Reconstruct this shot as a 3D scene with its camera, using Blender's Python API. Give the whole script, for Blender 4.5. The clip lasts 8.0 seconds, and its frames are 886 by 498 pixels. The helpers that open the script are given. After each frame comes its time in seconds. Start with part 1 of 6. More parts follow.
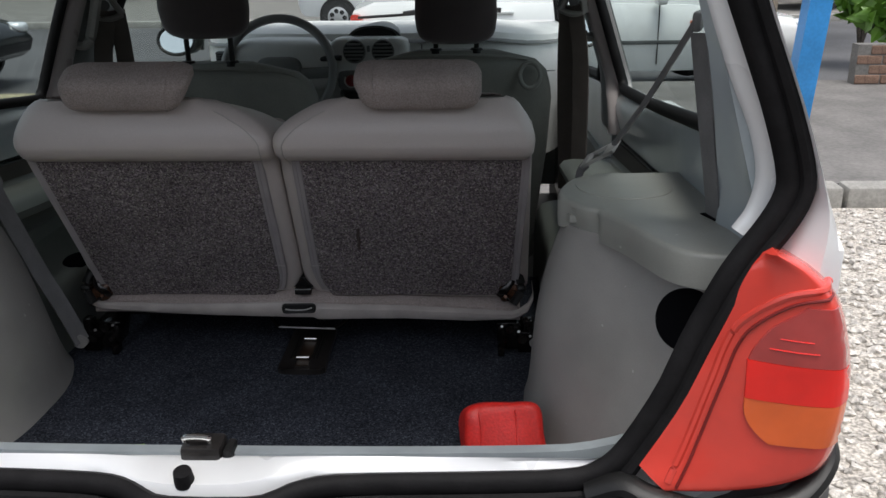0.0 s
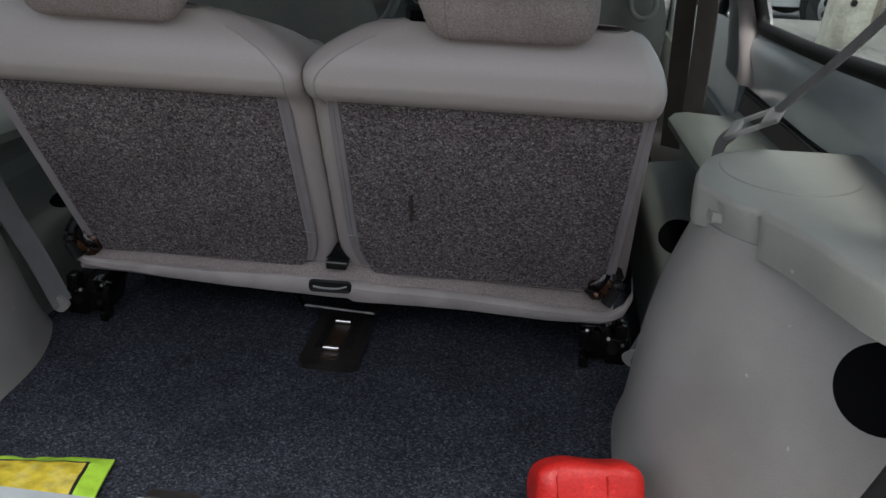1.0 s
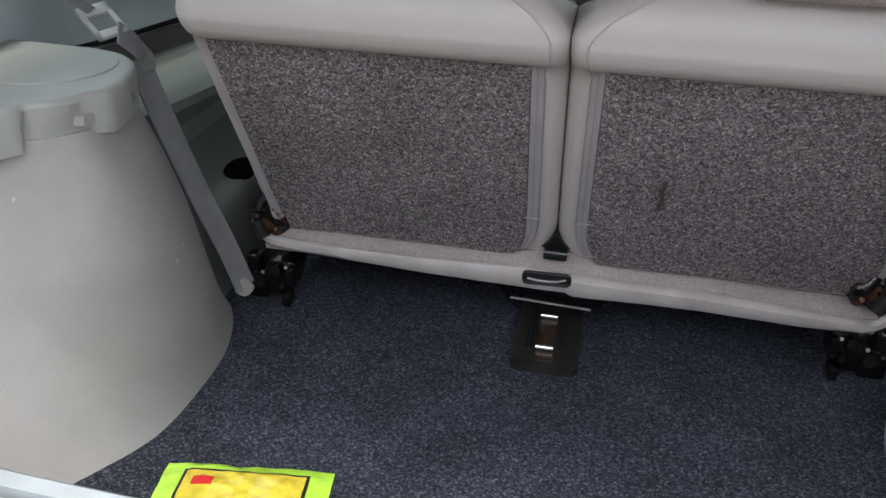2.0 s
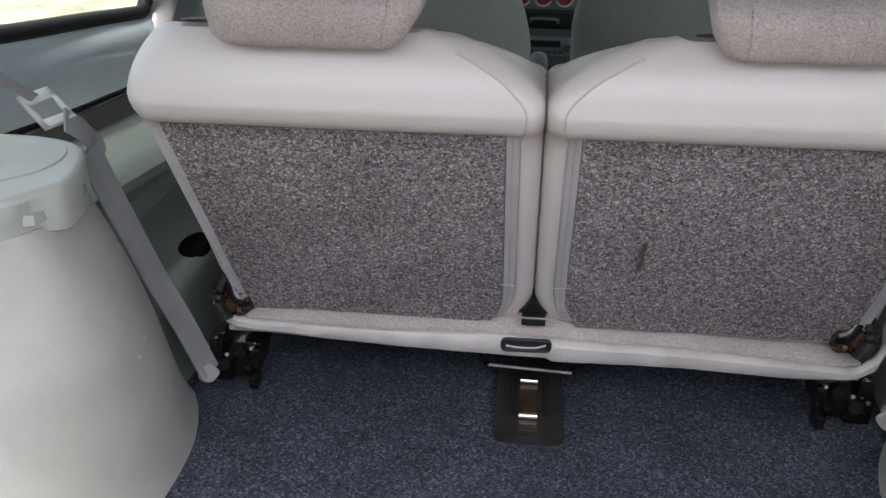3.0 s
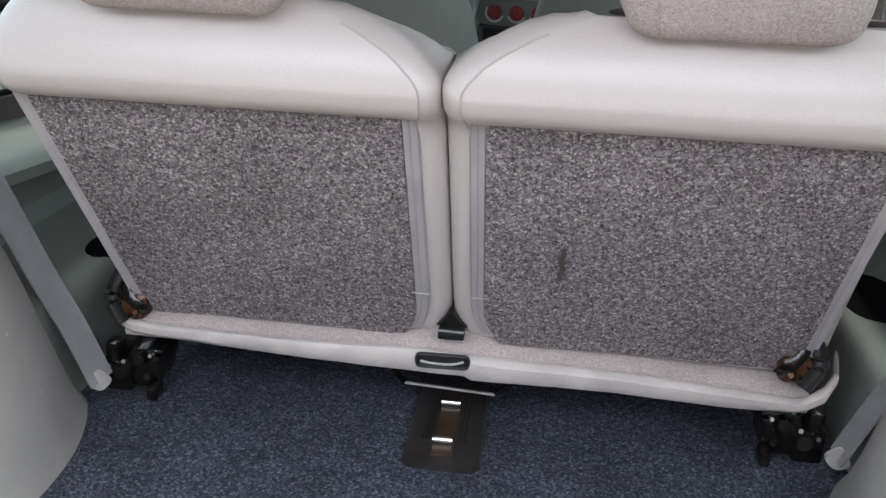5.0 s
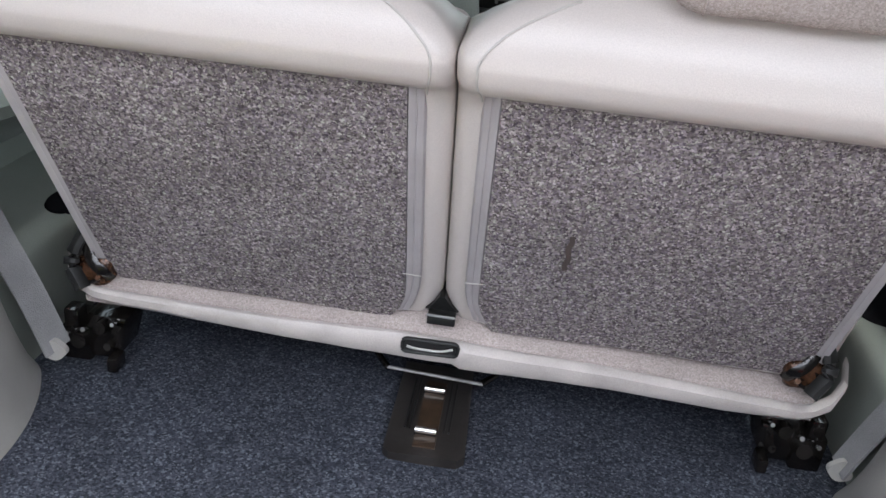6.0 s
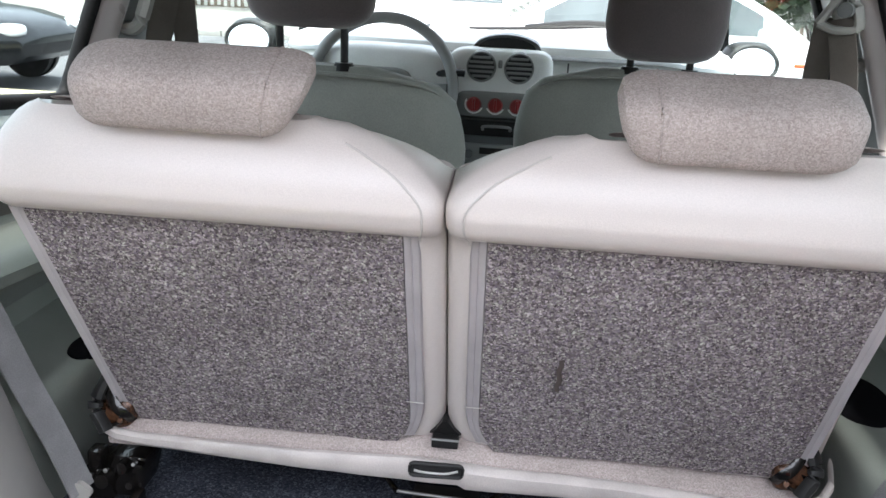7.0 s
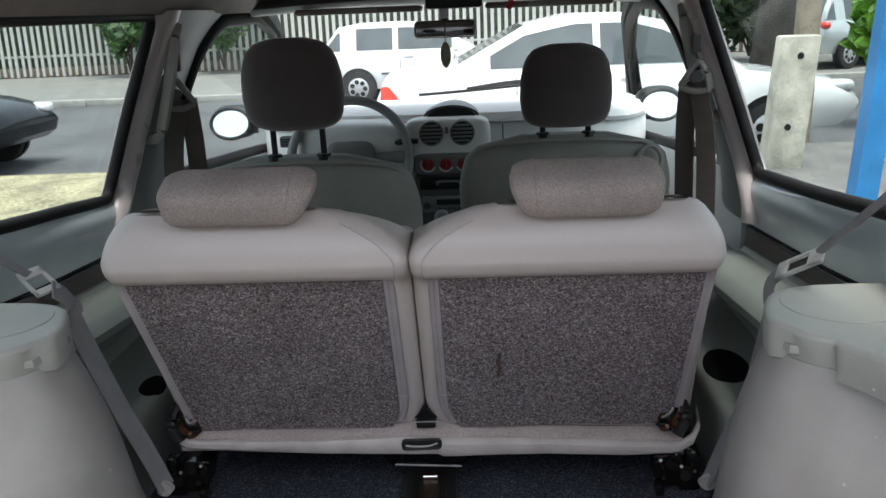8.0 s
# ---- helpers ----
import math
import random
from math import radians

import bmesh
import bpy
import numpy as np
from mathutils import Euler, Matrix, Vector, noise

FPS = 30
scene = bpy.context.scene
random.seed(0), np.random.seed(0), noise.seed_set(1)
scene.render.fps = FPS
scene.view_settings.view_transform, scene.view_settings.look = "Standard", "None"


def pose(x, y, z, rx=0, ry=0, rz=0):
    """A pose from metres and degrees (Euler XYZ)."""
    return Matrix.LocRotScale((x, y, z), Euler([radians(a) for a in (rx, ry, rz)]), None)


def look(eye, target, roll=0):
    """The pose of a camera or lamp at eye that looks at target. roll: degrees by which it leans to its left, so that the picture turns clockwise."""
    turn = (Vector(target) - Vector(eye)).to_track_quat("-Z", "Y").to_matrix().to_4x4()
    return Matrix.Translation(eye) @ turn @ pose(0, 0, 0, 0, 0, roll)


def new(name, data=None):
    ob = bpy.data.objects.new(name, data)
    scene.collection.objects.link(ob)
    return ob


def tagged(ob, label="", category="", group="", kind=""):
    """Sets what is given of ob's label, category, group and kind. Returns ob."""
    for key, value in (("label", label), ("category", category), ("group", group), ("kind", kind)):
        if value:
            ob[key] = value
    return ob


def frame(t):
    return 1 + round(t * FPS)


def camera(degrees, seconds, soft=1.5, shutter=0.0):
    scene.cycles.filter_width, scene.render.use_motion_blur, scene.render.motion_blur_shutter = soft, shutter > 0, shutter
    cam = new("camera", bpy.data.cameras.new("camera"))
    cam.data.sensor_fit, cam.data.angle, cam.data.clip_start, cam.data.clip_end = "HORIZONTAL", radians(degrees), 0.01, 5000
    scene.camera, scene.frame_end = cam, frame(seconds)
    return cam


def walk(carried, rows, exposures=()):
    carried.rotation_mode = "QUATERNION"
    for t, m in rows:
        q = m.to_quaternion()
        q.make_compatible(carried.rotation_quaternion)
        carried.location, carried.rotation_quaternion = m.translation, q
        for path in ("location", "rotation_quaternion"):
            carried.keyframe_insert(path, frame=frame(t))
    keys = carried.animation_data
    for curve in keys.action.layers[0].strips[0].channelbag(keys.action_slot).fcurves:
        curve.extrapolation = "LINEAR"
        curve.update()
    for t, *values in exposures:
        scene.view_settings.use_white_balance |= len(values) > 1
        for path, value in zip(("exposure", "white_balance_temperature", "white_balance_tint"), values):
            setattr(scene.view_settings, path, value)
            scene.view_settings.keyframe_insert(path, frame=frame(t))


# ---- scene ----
cam = camera(54.0, 8.0)
PATH = [
    (0, (0.353, -0.826, 1.362), (0.275, 1.057, 0.691), -0.8),
    (0.5, (0.301, -0.609, 1.351), (0.226, 1.218, 0.539), -0.3),
    (1, (0.304, -0.423, 1.301), (0.105, 1.382, 0.465), 2.2),
    (1.5, (0.228, -0.296, 1.276), (-0.184, 1.43, 0.353), 2.7),
    (1.7, (0.14, -0.305, 1.256), (-0.237, 1.426, 0.328), 2.6),
    (2.8, (-0.03, -0.267, 1.297), (-0.248, 1.516, 0.418), 0.4),
    (3, (-0.012, -0.25, 1.287), (-0.205, 1.55, 0.437), 0.5),
    (3.5, (0.052, -0.213, 1.278), (-0.12, 1.604, 0.46), 1.0),
    (4, (0.11, -0.176, 1.251), (-0.1, 1.653, 0.47), 2.2),
    (4.5, (0.111, -0.176, 1.222), (-0.113, 1.659, 0.459), 2.1),
    (4.7, (0.11, -0.171, 1.208), (-0.141, 1.662, 0.448), 1.3),
    (5.8, (0.073, -0.117, 1.213), (-0.044, 1.7, 0.385), 5.8),
    (6, (0.059, -0.09, 1.194), (-0.073, 1.72, 0.353), 6.3),
    (6.5, (0.02, -0.07, 1.169), (-0.152, 1.784, 0.438), 3.6),
    (7, (0.067, -0.152, 1.25), (-0.094, 1.744, 0.636), 2.9),
    (7.5, (0.1, -0.344, 1.331), (-0.004, 1.581, 0.796), -0.0),
    (8, (0.116, -0.568, 1.381), (0.012, 1.357, 0.85), -2.3),
]
EXPOSURES = [(0, 0.75), (0.5, 1.0), (1, 1.35), (1.5, 1.95), (2.8, 2.65), (3.5, 3.12), (4.5, 3.12), (6.5, 3.35), (7, 3.37), (7.5, 2.75), (8, 2.0)]
walk(cam, [(t, look(eye, target, roll)) for t, eye, target, roll in PATH], EXPOSURES)

# ---- light ----
world = bpy.data.worlds.new("overcast_sky")
scene.world = world
world.use_nodes = True
wn = world.node_tree.nodes
sky = wn.new("ShaderNodeTexSky")
sky.sky_type = "NISHITA"
sky.sun_disc = False
sky.sun_elevation, sky.sun_rotation = radians(78), radians(160)
sky.air_density, sky.dust_density, sky.ozone_density = 1.0, 4.0, 1.0
cloud = wn.new("ShaderNodeHueSaturation")
cloud.inputs["Saturation"].default_value = 0.42
world.node_tree.links.new(sky.outputs["Color"], cloud.inputs["Color"])
world.node_tree.links.new(cloud.outputs["Color"], wn["Background"].inputs["Color"])
wn["Background"].inputs["Strength"].default_value = 0.15
sun = new("sun", bpy.data.lights.new("sun", "SUN"))
sun.data.energy, sun.data.angle, sun.data.color = 1.05, radians(27), (1.0, 0.98, 0.96)
sun.matrix_world = look((0, 0, 10), (-0.6, 1.55, 10 - 7.8))


# ---- materials ----
def shader(name, color, rough=0.6, metal=0.0, scale=0.0, vary=0.15, bump=0.0, fine=0.0, fine_vary=0.0, sheen=0.0, coat=0.0, island=0.0, spec=0.5, specks=0.0):
    """A surface: two scales of colour variation and relief. scale and fine are per metre."""
    m = bpy.data.materials.new(name)
    m.use_nodes = True
    n, l = m.node_tree.nodes, m.node_tree.links
    b = n["Principled BSDF"]
    b.inputs["Base Color"].default_value = (*color, 1)
    b.inputs["Roughness"].default_value = rough
    b.inputs["Metallic"].default_value = metal
    b.inputs["Specular IOR Level"].default_value = spec
    if sheen:
        b.inputs["Sheen Weight"].default_value = sheen
    if coat:
        b.inputs["Coat Weight"].default_value = coat
        b.inputs["Coat Roughness"].default_value = 0.08
    if not scale:
        return m
    tc = n.new("ShaderNodeTexCoord")
    big = n.new("ShaderNodeTexNoise")
    big.inputs["Scale"].default_value, big.inputs["Detail"].default_value = scale, 4
    l.new(tc.outputs["Object"], big.inputs["Vector"])
    ramp = n.new("ShaderNodeValToRGB")
    lo = [max(0, c * (1 - vary)) for c in color]
    hi = [min(1, c * (1 + vary)) for c in color]
    ramp.color_ramp.elements[0].position, ramp.color_ramp.elements[0].color = 0.35, (*lo, 1)
    ramp.color_ramp.elements[1].position, ramp.color_ramp.elements[1].color = 0.65, (*hi, 1)
    l.new(big.outputs["Fac"], ramp.inputs["Fac"])
    last = ramp.outputs["Color"]
    small = None
    if fine:
        small = n.new("ShaderNodeTexNoise")
        small.inputs["Scale"].default_value, small.inputs["Detail"].default_value = fine, 2
        l.new(tc.outputs["Object"], small.inputs["Vector"])
        if fine_vary:
            mix = n.new("ShaderNodeMix")
            mix.data_type, mix.blend_type = "RGBA", "MULTIPLY"
            mix.inputs["Factor"].default_value = 1.0
            r2 = n.new("ShaderNodeValToRGB")
            a, c = 1 - fine_vary, 1 + fine_vary
            r2.color_ramp.elements[0].position, r2.color_ramp.elements[0].color = 0.36, (a, a, a, 1)
            r2.color_ramp.elements[1].position, r2.color_ramp.elements[1].color = 0.64, (c, c, c, 1)
            l.new(small.outputs["Fac"], r2.inputs["Fac"])
            l.new(last, mix.inputs[6])
            l.new(r2.outputs["Color"], mix.inputs[7])
            last = mix.outputs[2]
    if island:
        info = n.new("ShaderNodeObjectInfo")
        hsv = n.new("ShaderNodeHueSaturation")
        mp = n.new("ShaderNodeMapRange")
        mp.inputs[3].default_value, mp.inputs[4].default_value = 1 - island, 1 + island
        l.new(info.outputs["Random"], mp.inputs[0])
        l.new(mp.outputs[0], hsv.inputs["Value"])
        l.new(last, hsv.inputs["Color"])
        last = hsv.outputs["Color"]
    if specks:
        # small pale scuffs and dust specks
        vor = n.new("ShaderNodeTexVoronoi")
        vor.inputs["Scale"].default_value, vor.inputs["Randomness"].default_value = specks, 1.0
        warp = n.new("ShaderNodeTexNoise")
        warp.inputs["Scale"].default_value = specks * 3
        l.new(tc.outputs["Object"], warp.inputs["Vector"])
        vm = n.new("ShaderNodeMix")
        vm.data_type, vm.blend_type = "RGBA", "LINEAR_LIGHT"
        vm.inputs["Factor"].default_value = 0.25 / specks
        l.new(tc.outputs["Object"], vm.inputs[6])
        l.new(warp.outputs["Color"], vm.inputs[7])
        l.new(vm.outputs[2], vor.inputs["Vector"])
        sp = n.new("ShaderNodeSeparateColor")
        l.new(vor.outputs["Color"], sp.inputs[0])
        size = n.new("ShaderNodeMapRange")
        size.inputs[1].default_value, size.inputs[2].default_value = 0.6, 1.0
        size.inputs[3].default_value, size.inputs[4].default_value = 0.0, 0.07
        l.new(sp.outputs[0], size.inputs[0])
        lt = n.new("ShaderNodeMath")
        lt.operation = "LESS_THAN"
        l.new(vor.outputs["Distance"], lt.inputs[0])
        l.new(size.outputs[0], lt.inputs[1])
        am = n.new("ShaderNodeMath")
        am.operation = "MULTIPLY"
        am.inputs[1].default_value = 0.45
        l.new(lt.outputs[0], am.inputs[0])
        dust = n.new("ShaderNodeMix")
        dust.data_type = "RGBA"
        l.new(am.outputs[0], dust.inputs[0])
        l.new(last, dust.inputs[6])
        dust.inputs[7].default_value = (0.62, 0.6, 0.57, 1)
        last = dust.outputs[2]
    l.new(last, b.inputs["Base Color"])
    rr = n.new("ShaderNodeMapRange")
    rr.inputs[3].default_value, rr.inputs[4].default_value = max(0.02, rough * 0.9), min(1, rough * 1.1)
    l.new(big.outputs["Fac"], rr.inputs[0])
    if vary:
        l.new(rr.outputs[0], b.inputs["Roughness"])
    if bump:
        bp = n.new("ShaderNodeBump")
        bp.inputs["Strength"].default_value, bp.inputs["Distance"].default_value = bump, 0.002
        l.new((small or big).outputs["Fac"], bp.inputs["Height"])
        l.new(bp.outputs["Normal"], b.inputs["Normal"])
    return m


def tweed(name, stops, cell, rough=0.95, bump=0.8, blotch=0.12, fibre_hue=0.0):
    """Felted fibres: small cells of mixed tones, with slow blotches over them."""
    m = bpy.data.materials.new(name)
    m.use_nodes = True
    n, l = m.node_tree.nodes, m.node_tree.links
    b = n["Principled BSDF"]
    b.inputs["Roughness"].default_value = rough
    b.inputs["Specular IOR Level"].default_value = 0.15
    tc = n.new("ShaderNodeTexCoord")
    warp = n.new("ShaderNodeTexNoise")
    warp.inputs["Scale"].default_value, warp.inputs["Detail"].default_value = cell * 0.8, 2
    l.new(tc.outputs["Object"], warp.inputs["Vector"])
    add = n.new("ShaderNodeMix")
    add.data_type, add.blend_type = "RGBA", "LINEAR_LIGHT"
    add.inputs["Factor"].default_value = 1.2 / cell
    l.new(tc.outputs["Object"], add.inputs[6])
    l.new(warp.outputs["Color"], add.inputs[7])
    vor = n.new("ShaderNodeTexVoronoi")
    vor.inputs["Scale"].default_value = cell
    l.new(add.outputs[2], vor.inputs["Vector"])
    sep = n.new("ShaderNodeSeparateColor")
    l.new(vor.outputs["Color"], sep.inputs[0])
    ramp = n.new("ShaderNodeValToRGB")
    e = ramp.color_ramp.elements
    e[0].position, e[0].color = stops[0][0], (*stops[0][1], 1)
    e[1].position, e[1].color = stops[-1][0], (*stops[-1][1], 1)
    for p, c in stops[1:-1]:
        x = e.new(p)
        x.color = (*c, 1)
    l.new(sep.outputs[0], ramp.inputs["Fac"])
    slow = n.new("ShaderNodeTexNoise")
    slow.inputs["Scale"].default_value, slow.inputs["Detail"].default_value = 9, 5
    l.new(tc.outputs["Object"], slow.inputs["Vector"])
    mp = n.new("ShaderNodeMapRange")
    mp.inputs[1].default_value, mp.inputs[2].default_value = 0.3, 0.7
    mp.inputs[3].default_value, mp.inputs[4].default_value = 1 - blotch, 1 + blotch
    l.new(slow.outputs["Fac"], mp.inputs[0])
    hsv = n.new("ShaderNodeHueSaturation")
    hue = n.new("ShaderNodeMapRange")
    hue.inputs[3].default_value, hue.inputs[4].default_value = 0.5 - fibre_hue, 0.5 + fibre_hue
    l.new(sep.outputs[2], hue.inputs[0])
    l.new(hue.outputs[0], hsv.inputs["Hue"])
    l.new(mp.outputs[0], hsv.inputs["Value"])
    l.new(ramp.outputs["Color"], hsv.inputs["Color"])
    l.new(hsv.outputs["Color"], b.inputs["Base Color"])
    bp = n.new("ShaderNodeBump")
    bp.inputs["Strength"].default_value, bp.inputs["Distance"].default_value = bump, 0.0015
    l.new(sep.outputs[1], bp.inputs["Height"])
    l.new(bp.outputs["Normal"], b.inputs["Normal"])
    return m


def glass(name, tint=(0.73, 0.775, 0.765), alpha=0.12, rough=0.02):
    m = bpy.data.materials.new(name)
    m.use_nodes = True
    n, l = m.node_tree.nodes, m.node_tree.links
    n.remove(n["Principled BSDF"])
    tr = n.new("ShaderNodeBsdfTransparent")
    tr.inputs["Color"].default_value = (*tint, 1)
    gl = n.new("ShaderNodeBsdfGlossy")
    gl.inputs["Roughness"].default_value = rough
    fr = n.new("ShaderNodeLayerWeight")
    fr.inputs["Blend"].default_value = 0.3
    pw = n.new("ShaderNodeMath")
    pw.operation = "POWER"
    pw.inputs[1].default_value = 4.0
    dim = n.new("ShaderNodeMath")
    dim.operation = "MULTIPLY_ADD"
    dim.inputs[1].default_value, dim.inputs[2].default_value = 0.09, 0.015
    l.new(fr.outputs["Facing"], pw.inputs[0])
    l.new(pw.outputs[0], dim.inputs[0])
    mx = n.new("ShaderNodeMixShader")
    l.new(dim.outputs[0], mx.inputs[0])
    l.new(tr.outputs[0], mx.inputs[1])
    l.new(gl.outputs[0], mx.inputs[2])
    l.new(mx.outputs[0], n["Material Output"].inputs["Surface"])
    return m


VINYL = shader("grey_vinyl", (0.485, 0.440, 0.415), 0.28, scale=9, vary=0.0, bump=0.12, fine=900, fine_vary=0.05)
# Darker, blotchier copy of the backrest vinyl, with pale specks.
SKIRT = shader("darker_grey_vinyl", (0.375, 0.342, 0.322), 0.34, scale=14, vary=0.14, bump=0.25, fine=700, fine_vary=0.06, specks=10)
VELOUR = tweed("beige_velour", [(0.0, (0.262, 0.222, 0.209)), (0.5, (0.338, 0.29, 0.274)), (1.0, (0.42, 0.368, 0.348))], 760, bump=0.5, blotch=0.12)
TWEED = tweed("grey_tweed_felt", [(0.0, (0.048, 0.038, 0.042)), (0.3, (0.118, 0.098, 0.103)), (0.62, (0.180, 0.152, 0.155)), (0.88, (0.268, 0.234, 0.229)), (1.0, (0.43, 0.39, 0.37))], 470, bump=0.6, fibre_hue=0.14)
CARPET = tweed("blue_grey_carpet", [(0.0, (0.009, 0.0105, 0.015)), (0.4, (0.023, 0.026, 0.036)), (0.8, (0.043, 0.048, 0.062)), (1.0, (0.095, 0.105, 0.124))], 420, bump=0.7, blotch=0.25)
TRIM = shader("grey_plastic", (0.288, 0.279, 0.262), 0.40, scale=5, vary=0.16, bump=0.15, fine=600, fine_vary=0.03, specks=22)
TRIM_LID = shader("grey_lid_plastic", (0.30, 0.305, 0.275), 0.36, scale=5, vary=0.14, bump=0.15, fine=600, fine_vary=0.03, specks=14)
TRIM_GREEN = shader("green_grey_plastic", (0.170, 0.184, 0.166), 0.45, scale=6, vary=0.1, bump=0.12, fine=500, fine_vary=0.03)
PAINT = shader("silver_blue_paint", (0.43, 0.485, 0.505), 0.25, metal=0.05, scale=5, vary=0.06, coat=0.5)
BODY = shader("silver_body_paint", (0.84, 0.845, 0.84), 0.28, metal=0.08, scale=4, vary=0.05, coat=0.6)
PINK_SILVER = shader("silver_pink_paint", (0.42, 0.375, 0.37), 0.28, metal=0.05, scale=5, vary=0.06, coat=0.5)
WALL_TRIM = shader("dark_brown_trim", (0.075, 0.066, 0.058), 0.6, scale=6, vary=0.12, bump=0.12, fine=500, fine_vary=0.05)
PILLAR = shader("pillar_plastic", (0.15, 0.155, 0.155), 0.5, scale=5, vary=0.1, bump=0.1, fine=400, fine_vary=0.03)
ROOF_LINING = shader("roof_lining", (0.20, 0.172, 0.158), 0.95, scale=10, vary=0.08, bump=0.3, fine=300, fine_vary=0.06)
RUBBER = shader("black_rubber", (0.010, 0.0095, 0.010), 0.6, scale=20, vary=0.3, bump=0.2, fine=200, fine_vary=0.1, spec=0.15)
BLACK = shader("black_plastic", (0.013, 0.013, 0.013), 0.4, scale=20, vary=0.2, bump=0.1, fine=300, fine_vary=0.1, spec=0.3)
SMOKE = shader("smoked_plastic", (0.020, 0.018, 0.017), 0.3, scale=30, vary=0.3, fine=200, fine_vary=0.1)
OILY = shader("oily_black_metal", (0.006, 0.005, 0.0045), 0.16, scale=40, vary=0.5, bump=0.5, fine=120, fine_vary=0.2, spec=0.5)
RUST = shader("rusty_hinge_metal", (0.075, 0.034, 0.018), 0.25, metal=0.4, scale=50, vary=0.5, bump=0.4, fine=200, fine_vary=0.3)
CHROME = shader("bright_metal", (0.8, 0.8, 0.78), 0.2, metal=1.0, scale=60, vary=0.1)
BELT = shader("grey_belt_webbing", (0.185, 0.182, 0.185), 0.65, scale=25, vary=0.1, bump=0.4, fine=700, fine_vary=0.1)
BELT_BROWN = shader("brown_belt_webbing", (0.10, 0.085, 0.075), 0.7, scale=25, vary=0.1, bump=0.4, fine=700, fine_vary=0.1)
TONGUE = shader("pale_belt_plastic", (0.36, 0.355, 0.34), 0.4, scale=30, vary=0.1)
SEAT_CLOTH = shader("grey_seat_cloth", (0.19, 0.195, 0.175), 0.6, scale=8, vary=0.1, bump=0.3, fine=500, fine_vary=0.08, sheen=0.1)
HEAD_CLOTH = shader("brown_headrest_cloth", (0.066, 0.052, 0.052), 0.9, scale=10, vary=0.1, bump=0.3, fine=500, fine_vary=0.1, sheen=0.45)
DASH = shader("pale_dashboard_plastic", (0.80, 0.81, 0.79), 0.55, scale=8, vary=0.05, bump=0.15, fine=400, fine_vary=0.03)
DASH_DARK = shader("dark_dashboard_plastic", (0.09, 0.095, 0.095), 0.5, scale=8, vary=0.1, bump=0.15, fine=400)
DASH_MID = shader("grey_dashboard_plastic", (0.2, 0.205, 0.2), 0.5, scale=8, vary=0.06, bump=0.15, fine=400)
RED_KNOB = shader("red_plastic", (0.28, 0.018, 0.02), 0.3, scale=30, vary=0.1)
LAMP_RED = shader("red_lamp_lens", (0.66, 0.058, 0.040), 0.12, scale=12, vary=0.08, coat=0.5)
LAMP_BRIGHT = shader("bright_red_lamp_lens", (0.80, 0.018, 0.012), 0.12, scale=12, vary=0.1, coat=0.5)
LAMP_DEEP = shader("deep_red_lamp_lens", (0.42, 0.05, 0.045), 0.08, scale=14, vary=0.15, coat=0.8)
LAMP_GROOVE = shader("dark_red_groove", (0.18, 0.012, 0.01), 0.4)
LAMP_AMBER = shader("amber_lamp_lens", (0.74, 0.125, 0.026), 0.15, scale=10, vary=0.1, coat=0.5)
RED_CLOTH = shader("red_nylon", (0.62, 0.02, 0.015), 0.45, scale=20, vary=0.12, bump=0.4, fine=250, fine_vary=0.08)
LIME = shader("lime_wrapper", (0.42, 0.72, 0.06), 0.22, scale=30, vary=0.15, bump=1.0, fine=70, fine_vary=0.06, coat=1.0)
YELLOW = shader("yellow_wrapper_print", (0.58, 0.47, 0.04), 0.22, scale=35, vary=0.1, bump=1.0, fine=70, fine_vary=0.1, coat=1.0)
INK = shader("black_print", (0.015, 0.015, 0.015), 0.4)
PRINT_RED = shader("red_print", (0.5, 0.02, 0.02), 0.4)
MIRROR = shader("mirror_glass", (0.9, 0.92, 0.92), 0.02, metal=1.0)
GLASS = glass("window_glass")
ASPHALT = shader("asphalt", (0.085, 0.085, 0.088), 0.85, scale=0.8, vary=0.2, bump=0.6, fine=60, fine_vary=0.25)
CONCRETE = shader("weathered_concrete", (0.17, 0.163, 0.15), 0.85, scale=4, vary=0.18, bump=0.4, fine=50, fine_vary=0.12)
KERB = shader("pale_kerb_stone", (0.30, 0.29, 0.265), 0.85, scale=5, vary=0.15, bump=0.4, fine=60, fine_vary=0.12)
PAVING = shader("grey_paving", (0.15, 0.142, 0.133), 0.85, scale=3, vary=0.18, bump=0.4, fine=40, fine_vary=0.12)
EARTH = shader("dry_earth_and_grass", (0.27, 0.24, 0.15), 0.95, scale=3, vary=0.3, bump=0.6, fine=30, fine_vary=0.35)
WALL_BROWN = shader("brown_low_wall", (0.16, 0.12, 0.09), 0.9, scale=3, vary=0.25, bump=0.5, fine=40, fine_vary=0.2)
FENCE = shader("white_fence_paint", (0.50, 0.50, 0.47), 0.6, scale=5, vary=0.12, bump=0.2, fine=50, fine_vary=0.1)
# The hedge's shade is put into this dark green colour.
BACKDROP_DARK = shader("shade_coloured_hedge", (0.022, 0.032, 0.018), 0.95, scale=1.5, vary=0.5, bump=0.6, fine=9, fine_vary=0.5)
LEAF = shader("green_leaf", (0.06, 0.13, 0.035), 0.5, scale=3, vary=0.35)
LEAF_BRIGHT = shader("bright_green_leaf", (0.12, 0.26, 0.03), 0.4, scale=3, vary=0.3)
BARK = shader("dark_bark", (0.06, 0.05, 0.04), 0.9, scale=6, vary=0.3, bump=0.8, fine=30, fine_vary=0.3)
